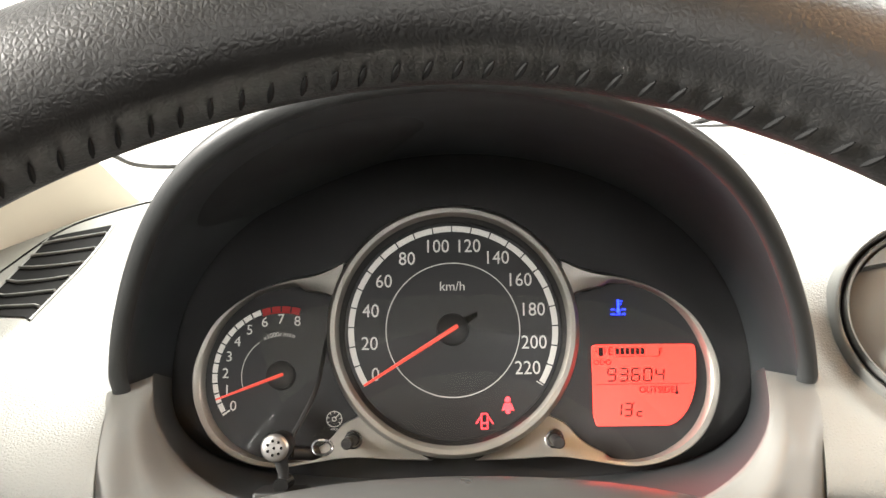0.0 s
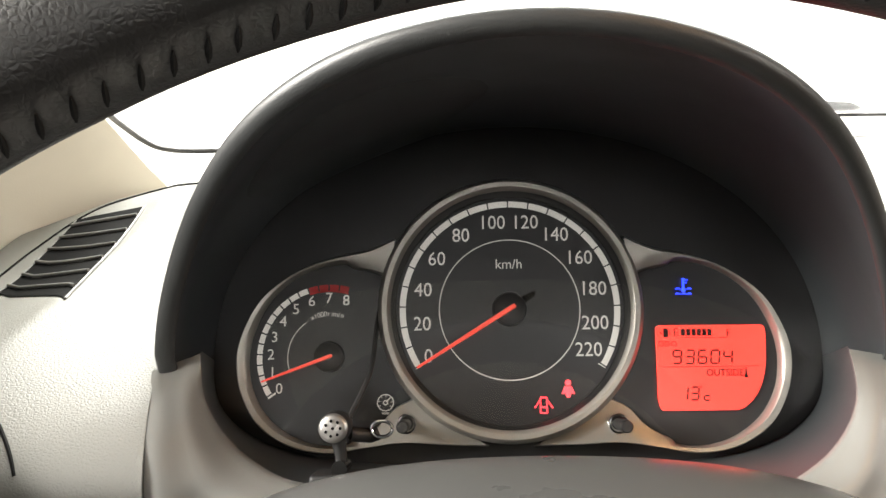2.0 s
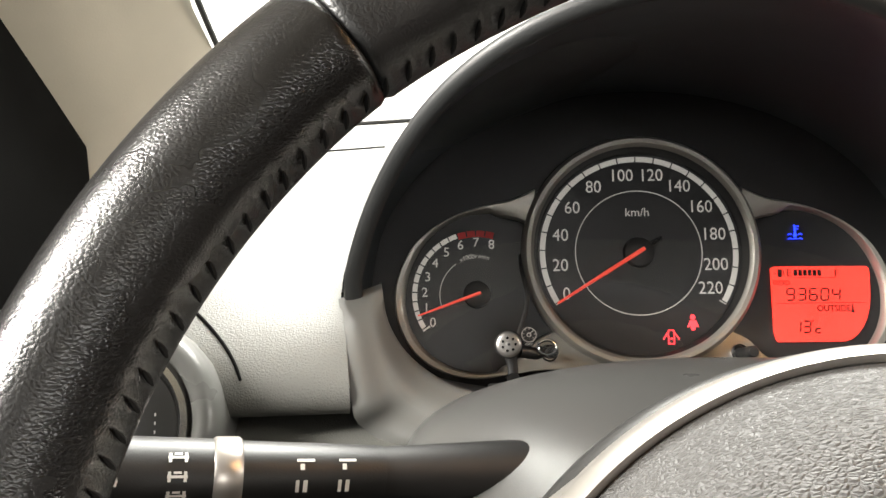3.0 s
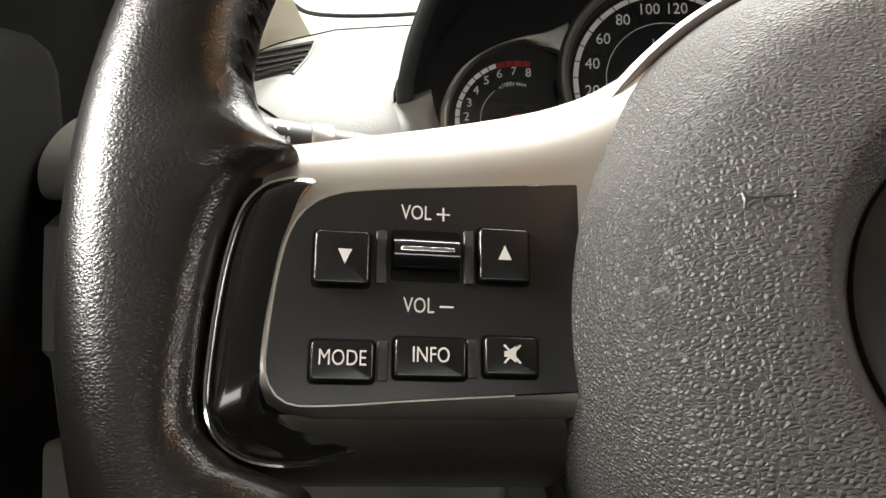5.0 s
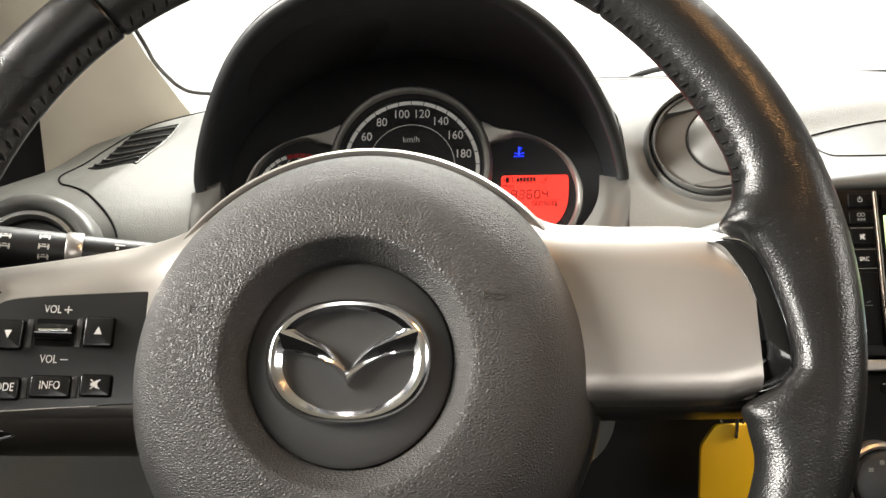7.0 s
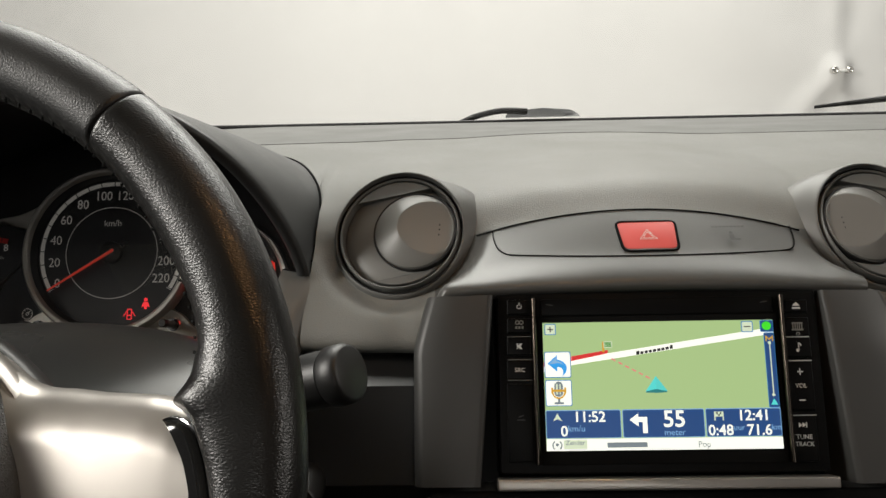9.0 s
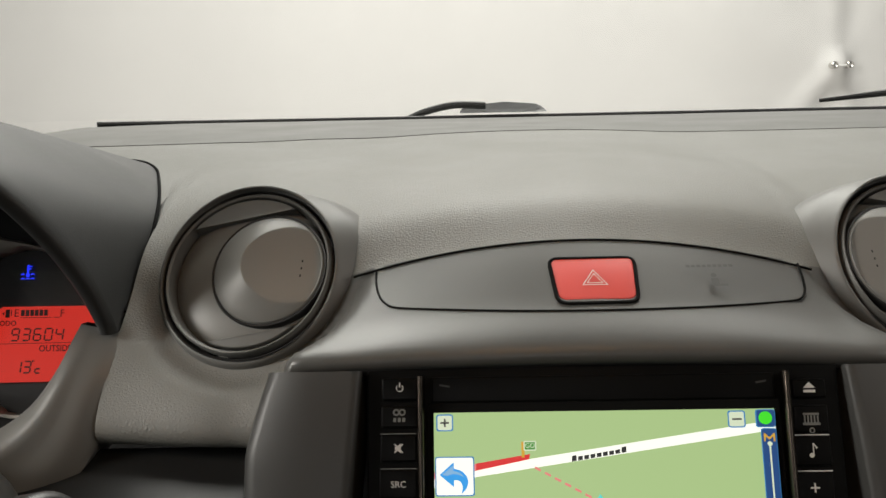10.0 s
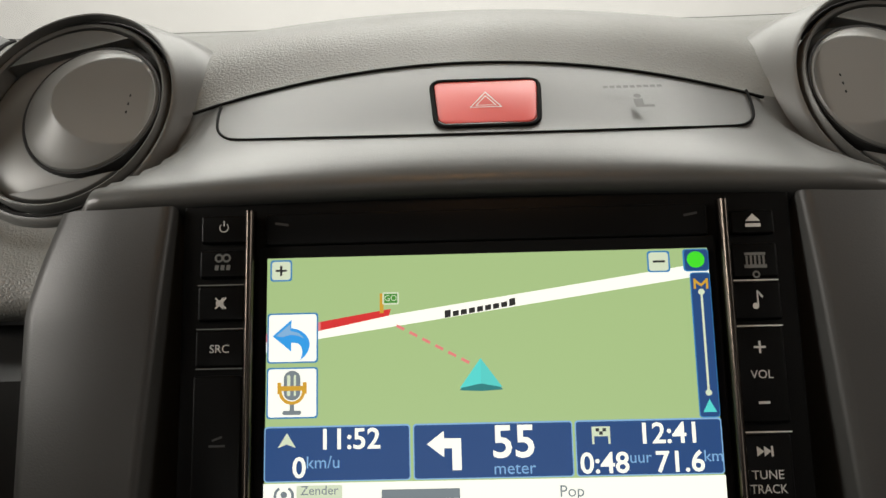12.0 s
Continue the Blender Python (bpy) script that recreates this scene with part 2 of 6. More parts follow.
def slab(outline, z0, z1, bevel=0.0, bm=None):
    """A plate of that outline from z0 up to z1, its upper edge rounded by bevel."""
    rings = [[(x, y, z0) for x, y in outline]]
    if bevel:
        rings.append([(x, y, z1 - bevel) for x, y in outline])
        for a in (30, 60, 90):
            q = inset(outline, bevel * (1 - math.cos(radians(a))))
            rings.append([(x, y, z1 - bevel + bevel * math.sin(radians(a))) for x, y in q])
    else:
        rings.append([(x, y, z1) for x, y in outline])
    return loft(rings, cap=True, bm=bm)


def block(sx, sy, sz, centre=(0, 0, 0), bevel=0.0, bm=None):
    """A box; bevel rounds the upright edges and the top ones."""
    o = rounded(sx, sy, max(bevel, 1e-5), 3, centre[0], centre[1])
    return slab(o, centre[2] - sz / 2, centre[2] + sz / 2, bevel, bm)


def letters(text, size, at=(0, 0, 0), depth=0.0001, align="CENTER", turn=0.0, squeeze=1.0, bm=None, bold=0.0):
    """Writing in the built-in font, flat in the local x-y plane."""
    cu = bpy.data.curves.new("letters", "FONT")
    cu.body, cu.size, cu.extrude, cu.offset = text, size, depth, bold
    cu.align_x, cu.align_y, cu.resolution_u = align, "CENTER", 3
    ob = bpy.data.objects.new("letters", cu)
    scene.collection.objects.link(ob)
    me = bpy.data.meshes.new_from_object(ob.evaluated_get(bpy.context.evaluated_depsgraph_get()))
    me.transform(Matrix.Translation(at) @ Matrix.Rotation(radians(turn), 4, "Z") @ Matrix.Diagonal((squeeze, 1, 1, 1)))
    bm = bm or bmesh.new()
    bm.from_mesh(me)
    bpy.data.objects.remove(ob)
    bpy.data.curves.remove(cu)
    bpy.data.meshes.remove(me)
    return bm


def tilted(origin, tilt):
    """A frame whose x is the car's right, y runs up a face that leans back by tilt degrees, and z stands out of it towards the driver."""
    s, c = math.sin(radians(tilt)), math.cos(radians(tilt))
    return Matrix(((1, 0, 0, origin[0]), (0, s, -c, origin[1]), (0, c, s, origin[2]), (0, 0, 0, 1)))
# ---- studio and car shell ----
CLIP = (1.72, 0.255)  # where the cloth is gathered by two clips


def ridge(x, z, dx, dz, reach, width, height):
    """A fold that runs from the clip along (dx, dz)."""
    L = math.hypot(dx, dz)
    px, pz = x - CLIP[0], z - CLIP[1]
    along, off = (px * dx + pz * dz) / L, (px * dz - pz * dx) / L
    if along < -0.05:
        return 0.0
    w = width * (1 + along / reach)
    return height * math.exp(-(off / w) ** 2) * math.exp(-max(0.0, along) / reach)


def backdrop():
    rings = []
    for i in range(261):
        x = -3.2 + 7.4 * i / 260
        ring = []
        for j in range(141):
            z = -0.95 + 4.2 * j / 140
            fold = 0.012 * math.sin(3.1 * x) + 0.005 * math.sin(7.7 * x + 1 + 0.5 * z)
            out = ridge(x, z, -0.8, -1, 0.30, 0.03, 0.035) + ridge(x, z, 0.35, -1, 0.25, 0.03, 0.045) + ridge(x, z, -0.05, -1, 0.3, 0.03, -0.02)
            out += ridge(x, z, 0.02, 1, 0.9, 0.04, 0.04) + ridge(x, z, 0.16, 1, 0.9, 0.05, -0.03) + ridge(x, z, -1, 0.45, 0.9, 0.10, 0.02)
            ring.append((x, 2.72 + fold - 0.8 * out, z))
        rings.append(ring)
    solid("backdrop", loft(rings, closed=False), CLOTH, "white studio cloth hanging in soft folds before the car", "backdrop", kind="structure", smooth=180)


backdrop()
clip = thing("cloth_clip", pose(CLIP[0], 2.645, CLIP[1], 90, 0, 0), "small metal clip with two eyelets gathering the white cloth", "clip")
for k in (-1, 1):
    part("eyelet", turned([(0.005, 0.006), (0.009, 0.010), (0.013, 0.006), (0.013, -0.02)], 24, (0.028 * k, 0, 0)), STEEL, clip)
part("bridge", tube([(-0.026, 0, 0.002), (0.0, -0.004, 0.004), (0.026, 0, 0.002)], 0.005, 8), CLOTH, clip)
bm = bmesh.new()
vs = [bm.verts.new(p) for p in ((-6, -6, -0.95), (7, -6, -0.95), (7, 6, -0.95), (-6, 6, -0.95))]
bm.faces.new(vs)
solid("ground", bm, mat("studio_floor", (0.55, 0.54, 0.52), 0.6, grain=0.2, scale=40), "pale studio floor under the car", "floor", kind="structure")

# cabin: roof, doors, rear wall with openings for the windows
CX = 0.35
bm = slab(rounded(1.30, 1.75, 0.2, 6, CX, -1.03), 0.44, 0.48, 0.01)
solid("ceiling", bm, CREAM, "pale headliner of the cabin", "ceiling", kind="structure")
for side, x in (("left", -0.40), ("right", 1.10)):
    bm = block(0.095, 1.84, 0.705, (-0.3475, -0.980, -0.3275), 0.02) if side == "left" else block(0.05, 2.3, 0.72, (x, -0.75, -0.30), 0.02)
    solid("wall_" + side, bm, FELT, "black inner door panel", "door panel", kind="structure")
    bm = block(0.06, 0.14, 0.42, (x, -1.0, 0.24), 0.02)
    solid("pillar_" + side, bm, BLACK, "dark pillar behind the front door", "pillar", kind="structure")
for side, x in (("left", -0.358), ("right", 1.095)):
    bm = slab([(-0.16, -0.10), (0.085, -0.10), (0.080, 0.09), (-0.02, 0.40), (-0.16, 0.40)], -0.012 if side == "left" else -0.038, 0.038 if side == "left" else 0.012, 0.004)
    bm.transform(Matrix(((0, 0, 1, x), (1, 0, 0, 0.0), (0, 1, 0, 0.04), (0, 0, 0, 1))))
    solid("trim_mirror_" + side, bm, FELT, "black triangular cover at the front of the side window", "door trim", kind="structure")
bm = block(1.5, 0.05, 0.78, (CX, -1.9, -0.29), 0.02)
solid("wall_rear", bm, BLACK, "dark rear wall of the cabin", "wall", kind="structure")
bm = block(1.5, 0.05, 0.68, (CX, 0.42, -0.33), 0.02)
solid("wall_front", bm, BLACK, "dark bulkhead behind the dashboard", "wall", kind="structure")
bm = block(1.5, 3.0, 0.04, (CX, -0.45, -0.68), 0.01)
solid("floor", bm, BLACK, "black carpet of the footwell", "floor", kind="structure")

# windscreen and its pillars
def screen_base(x):
    return 0.50 - 0.42 * ((x - CX) / 0.75) ** 2


rings = []
for i in range(25):
    x = -0.40 + 1.5 * i / 24
    y0 = screen_base(x)
    rings.append([(x + 0.12 * (CX - x) * f, y0 + (-0.36 + 0.28 * ((x - CX) / 0.75) ** 2 - y0 + 0.0) * f, 0.088 + 0.36 * f) for f in (0, 0.25, 0.5, 0.75, 1)])
glass = solid("window_1", loft(rings, closed=False), GLASS, "clear raked windscreen", "windscreen", kind="structure", smooth=180)
glass.visible_shadow = False


def pillar(name, s):
    rings = []
    for i in range(16):
        f = -0.45 + 1.45 * i / 15
        a = Vector((CX + s * (0.618 - 0.07 * f - 0.042 * max(0.0, (0.25 - f) / 0.3) ** 1.6), 0.212 - 0.56 * f, 0.045 + 0.40 * f))
        b = Vector((CX + s * (0.735 - 0.07 * f), 0.115 - 0.45 * f, -0.030 + 0.47 * f))
        out = Vector((s * 0.02, 0.03, 0.0))
        m = (a + b) / 2 - out * 0.45
        q = spline([a + out, a, a.lerp(m, 0.55), m, b.lerp(m, 0.55), b, b + out], 14)
        rings.append(q)
    return solid(name, loft(rings), CREAM, "cream windscreen pillar trim", "pillar trim", kind="structure", smooth=60)


pillar("trim_left", -1)
pillar("trim_right", 1)

# ---- dashboard ----
dash = thing("dashboard", pose(CX, 0, 0), "dark grey soft-touch dashboard with a leather grain", "dashboard")


def local(p):
    return (p[0] - CX, p[1], p[2])


# side profiles from the windscreen down to the lower edge: (y, z)
PROFILES = {
    -0.37: [(0.14, -0.012), (0.125, -0.009), (0.105, -0.006), (0.080, -0.004), (0.045, -0.005), (-0.034, -0.011), (-0.074, -0.020), (-0.098, -0.032), (-0.105, -0.044), (-0.096, -0.053), (-0.02, -0.06)],
    -0.25: [(0.25, 0.030), (0.195, 0.0350), (0.150, 0.0365), (0.095, 0.0185), (0.050, 0.004), (-0.034, -0.0085), (-0.078, -0.018), (-0.102, -0.031), (-0.108, -0.044), (-0.099, -0.053), (-0.02, -0.06)],
    -0.21: [(0.28, 0.040), (0.215, 0.0450), (0.165, 0.0465), (0.100, 0.0270), (0.050, 0.0150), (-0.034, -0.0010), (-0.074, -0.0150), (-0.096, -0.030), (-0.103, -0.044), (-0.095, -0.053), (-0.02, -0.06)],
    -0.145: [(0.32, 0.048), (0.240, 0.0520), (0.175, 0.0500), (0.090, 0.026), (0.040, 0.0085), (-0.040, -0.010), (-0.068, -0.019), (-0.085, -0.031), (-0.094, -0.044), (-0.087, -0.053), (-0.01, -0.06)],
    -0.06: [(0.37, 0.081), (0.28, 0.075), (0.19, 0.066), (0.09, 0.052), (0.03, 0.042), (-0.015, 0.025), (-0.042, 0.003), (-0.062, -0.018), (-0.078, -0.042), (-0.072, -0.052), (-0.01, -0.06)],
    0.02: [(0.42, 0.083), (0.31, 0.077), (0.20, 0.067), (0.09, 0.054), (0.03, 0.044), (-0.015, 0.027), (-0.042, 0.004), (-0.062, -0.018), (-0.078, -0.042), (-0.072, -0.052), (-0.01, -0.06)],
    0.149: [(0.47, 0.083), (0.33, 0.077), (0.20, 0.068), (0.09, 0.055), (0.03, 0.044), (-0.015, 0.027), (-0.042, 0.004), (-0.062, -0.018), (-0.078, -0.042), (-0.072, -0.052), (-0.01, -0.06)],
    0.20: [(0.485, 0.083), (0.34, 0.077), (0.21, 0.069), (0.10, 0.0565), (0.03, 0.0475), (-0.016, 0.036), (-0.040, 0.012), (-0.062, -0.014), (-0.084, -0.042), (-0.077, -0.052), (-0.01, -0.06)],
    0.231: [(0.49, 0.083), (0.345, 0.077), (0.21, 0.0690), (0.10, 0.0565), (0.025, 0.0470), (-0.024, 0.034), (-0.0500, 0.012), (-0.076, -0.001), (-0.0975, -0.0095), (-0.092, -0.0180), (-0.01, -0.03)],
    0.222: [(0.49, 0.083), (0.345, 0.077), (0.21, 0.0690), (0.10, 0.0565), (0.025, 0.0470), (-0.020, 0.035), (-0.044, 0.012), (-0.066, -0.013), (-0.087, -0.042), (-0.080, -0.052), (-0.01, -0.06)],
    0.25: [(0.495, 0.083), (0.35, 0.077), (0.21, 0.0695), (0.10, 0.0575), (0.02, 0.0480), (-0.028, 0.0345), (-0.0525, 0.014), (-0.078, 0.000), (-0.0990, -0.0084), (-0.092, -0.0172), (-0.01, -0.03)],
    0.35: [(0.50, 0.083), (0.35, 0.077), (0.21, 0.0725), (0.11, 0.0650), (0.03, 0.0565), (-0.024, 0.0465), (-0.052, 0.029), (-0.0795, 0.0090), (-0.1005, -0.0062), (-0.0925, -0.0148), (-0.01, -0.03)],
    0.45: [(0.495, 0.083), (0.35, 0.077), (0.21, 0.0695), (0.10, 0.0575), (0.02, 0.0480), (-0.028, 0.0345), (-0.0525, 0.014), (-0.078, 0.000), (-0.0990, -0.0084), (-0.092, -0.0172), (-0.01, -0.03)],
    0.469: [(0.49, 0.083), (0.345, 0.077), (0.21, 0.0690), (0.10, 0.0565), (0.025, 0.0470), (-0.024, 0.034), (-0.0500, 0.012), (-0.076, -0.001), (-0.0975, -0.0095), (-0.092, -0.0180), (-0.01, -0.03)],
    0.478: [(0.49, 0.083), (0.345, 0.077), (0.21, 0.0690), (0.10, 0.0565), (0.025, 0.0470), (-0.020, 0.035), (-0.044, 0.012), (-0.066, -0.013), (-0.087, -0.042), (-0.080, -0.052), (-0.01, -0.06)],
    0.50: [(0.485, 0.083), (0.34, 0.077), (0.21, 0.069), (0.10, 0.0565), (0.03, 0.0475), (-0.016, 0.036), (-0.040, 0.012), (-0.062, -0.014), (-0.084, -0.042), (-0.077, -0.052), (-0.01, -0.06)],
    0.70: [(0.40, 0.083), (0.30, 0.077), (0.19, 0.07), (0.09, 0.06), (0.02, 0.05), (-0.03, 0.03), (-0.055, 0.0), (-0.07, -0.02), (-0.08, -0.042), (-0.07, -0.052), (-0.01, -0.06)],
    1.07: [(0.14, 0.083), (0.10, 0.075), (0.06, 0.06), (0.02, 0.045), (-0.02, 0.03), (-0.05, 0.01), (-0.065, -0.01), (-0.075, -0.025), (-0.08, -0.042), (-0.07, -0.052), (-0.01, -0.06)],
}


def profile_at(x):
    xs = sorted(PROFILES)
    x = min(max(x, xs[0]), xs[-1])
    i = max(k for k in range(len(xs) - 1) if xs[k] <= x)
    u = (x - xs[i]) / (xs[i + 1] - xs[i])
    if 0.25 <= x < 0.35:
        u = 1 - (1 - u) ** 2
    elif 0.35 <= x < 0.45:
        u = u * u
    else:
        u = u * u * (3 - 2 * u) if x > -0.145 else u
    return [((1 - u) * a[0] + u * b[0], (1 - u) * a[1] + u * b[1]) for a, b in zip(PROFILES[xs[i]], PROFILES[xs[i + 1]])]


def dash_at(x, z, lift=0.0):
    """Point of the dash front at height z, lifted off the surface towards the driver."""
    pts = spline(profile_at(x), 121)
    for a, b in zip(pts[36:], pts[37:]):
        if a[1] >= z >= b[1]:
            u = (a[1] - z) / max(1e-9, a[1] - b[1])
            n = Vector((0, a[1] - b[1], b[0] - a[0])).normalized()
            n = n if n.y < 0 else -n
            return Vector((x, a[0] + u * (b[0] - a[0]), z)) + n * lift
    return Vector((x, pts[90][0], z))


VENTS = {"driver": (Vector((0.2035, -0.0436, 0.0158)), -10), "passenger": (Vector((0.5010, -0.0436, 0.0158)), 10)}


def vent_frame(c, yaw, tilt=33):
    return Matrix.Translation(c) @ Matrix.Rotation(radians(yaw), 4, "Z") @ tilted((0, 0, 0), tilt)


def dash_section(x0, x1, n, first=0, last=None, cut=True, ends=(False, False), skew=0.0, foot=0.0):
    rings = []
    for i in range(n + 1):
        x = x0 + (x1 - x0) * i / n
        pts = spline(profile_at(x), 121)
        near = max(0.0, 1 - abs(x - foot) / 0.05) if skew else 0.0
        rings.append([local((x + skew * near * max(0.0, -0.045 - y), y, z)) for y, z in pts[first:last]])
    bm = loft(rings, closed=False)
    for on, ring in zip(ends, (rings[0], rings[-1])):
        if on:
            bm.faces.new([bm.verts.new(p) for p in ring])
    if cut:
        for c, yaw in VENTS.values():
            fr = vent_frame(c, yaw)
            inv = fr.inverted()
            for v in bm.verts:
                p = inv @ (v.co + Vector((CX, 0, 0)))
                r = p.xy.length
                if r < 0.058 and abs(p.z) < 0.05:
                    w = min(1.0, (0.058 - r) / 0.012)
                    w = w * w * (3 - 2 * w)
                    p.z += (min(p.z, -0.0035) - p.z) * w
                    v.co = fr @ p - Vector((CX, 0, 0))
        gone = []
        for c, yaw in VENTS.values():
            inv = vent_frame(c, yaw).inverted()
            for f in bm.faces:
                p = inv @ (f.calc_center_median() + Vector((CX, 0, 0)))
                if p.xy.length < 0.0395 and abs(p.z) < 0.04 and len(f.verts) == 4:
                    gone.append(f)
        bmesh.ops.delete(bm, geom=list(set(gone)), context="FACES")
    return bm


part("left_panel", dash_section(-0.297, -0.1450, 40, cut=False, ends=(True, True), skew=0.22, foot=-0.145), DASH, dash, smooth=60)
bm = dash_section(0.1485, 1.07, 230, ends=(True, False), skew=-0.12, foot=0.1485)
for f in bm.faces:
    c = f.calc_center_median() + Vector((CX, 0, 0))
    if 0.2265 < c.x < 0.4735:
        pr = profile_at(c.x)
        f.material_index = 1 if c.z < pr[6][1] and c.y < 0 else 0
part("right_panel", bm, [DASH, TRIM_GREY], dash, smooth=60)
rings = []
for i in range(49):
    x = -0.1453 + 0.2941 * i / 48
    stop = float(np.interp(abs(x), (0, 0.08, 0.108, 0.125, 0.1335, 0.142, 0.149), (0.138, 0.118, 0.088, 0.045, 0.022, -0.006, -0.030)))
    pts = [p for p in spline(profile_at(x), 121) if p[0] >= stop]
    rings.append([local((x, y, z)) for y, z in spline(pts, 40)])
part("top_panel", loft(rings, closed=False), DASH, dash, smooth=60)
# hard strip with the demister outlets, along the foot of the windscreen
rings = []
for i in range(97):
    x = -0.055 + 1.105 * i / 96
    pr = profile_at(x)
    pts = [p for p in spline(pr, 121) if p[0] > pr[2][0]] + [pr[2]]
    rings.append([local((x, y, z + (0.0005 if k < 11 else -0.0006))) for k, (y, z) in enumerate(spline(pts, 11) + [pts[-1]])])
part("demister_strip", loft(rings, closed=False), DEMIST, dash, "smooth grey strip along the windscreen", smooth=40)
# thin black seal along the foot of the windscreen
part("screen_seal", tube([local((x, screen_base(x) + 0.004, 0.084)) for x in [-0.05 + 1.12 * i / 40 for i in range(41)]], 0.0028, 8), RUBBER, dash)

# gauge hood: an arched lip that leans to the driver, and its back seam on the dash
def lip(f, grow=0.0, back=0.0):
    """Point on the lip, f from 0 (left foot) over the crown to 1 (right foot)."""
    a = math.pi * (1 - f)
    s = math.sin(a)
    bulge = 1 - 0.045 * math.sin(math.pi * s)
    x = 0.003 + (0.1445 + grow) * math.cos(a) * bulge
    h = (0.1200 + grow) * s
    return Vector((x, -0.0565 - 0.6 * h + 0.012 * math.sin(math.pi * s) + back, -0.0045 + h))


SEAM = spline([(-0.1430, -0.050, -0.0120), (-0.1455, -0.022, -0.0050), (-0.1452, 0.030, 0.0060), (-0.1200, 0.085, 0.0220), (-0.072, 0.125, 0.0400), (0.0, 0.150, 0.0600), (0.080, 0.132, 0.0590), (0.1080, 0.105, 0.0560), (0.1325, 0.048, 0.0480), (0.1465, 0.002, 0.0340), (0.1476, -0.030, 0.0080), (0.1470, -0.050, -0.0040)], 145)
NF = 72
rings = []
for i in range(NF + 1):
    f = i / NF
    L, B = lip(f), Vector(SEAM[2 * i])
    nrm = Vector((math.cos(math.pi * (1 - f)), 0, math.sin(math.pi * (1 - f))))
    ring = []
    for k in range(13):
        u = k / 12
        p = B.lerp(L, u) + nrm * 0.002 * math.sin(math.pi * f) * math.sin(math.pi * u)
        ring.append(p)
    d = (L - ring[-2]).normalized()
    for ang in (30, 60, 90, 120, 150, 180):
        ring.append(L + d * 0.004 * math.sin(radians(ang)) - nrm * 0.004 * (1 - math.cos(radians(ang))))
    rings.append([local(p) for p in ring])
drop = Vector((0, 0.004, -0.010))
rings = [[Vector(p) + drop for p in rings[0]]] + rings + [[Vector(p) + drop * 0.3 for p in rings[-1]]]
part("gauge_hood", loft(rings, closed=False), HOOD_TOP, dash, "matt black arched hood over the gauges", smooth=60)
part("hood_seam", tube([local(Vector(p) + Vector((0, -0.001, 0.0008))) for p in SEAM[2:-2]], 0.0009, 6), DEEP, dash)

DIALM = tilted((0, 0, 0), 18)


def on_dial(u, v, n=0.0):
    return DIALM @ Vector((u, v, n))


def face_edge(f):
    """Edge of the gauge face, f as in lip()."""
    a = math.pi * (1 - f)
    return on_dial(0.002 + 0.136 * math.cos(a), -0.022 + 0.108 * math.sin(a) ** 0.9, -0.004)


rings = []
for i in range(NF + 1):
    f = i / NF
    nrm = Vector((math.cos(math.pi * (1 - f)), 0, math.sin(math.pi * (1 - f))))
    L = lip(f) - nrm * 0.008
    E = on_dial(*((DIALM.inverted() @ face_edge(f)).xy * 1.02), -0.006)
    rings.append([local(L.lerp(E, u) + nrm * 0.006 * math.sin(math.pi * u)) for u in [k / 12 for k in range(13)]])
rings = [[Vector(p) + drop for p in rings[0]]] + rings + [[Vector(p) + drop * 0.3 for p in rings[-1]]]
part("hood_lining", loft(rings, closed=False), HOOD_BLACK, dash, smooth=60)


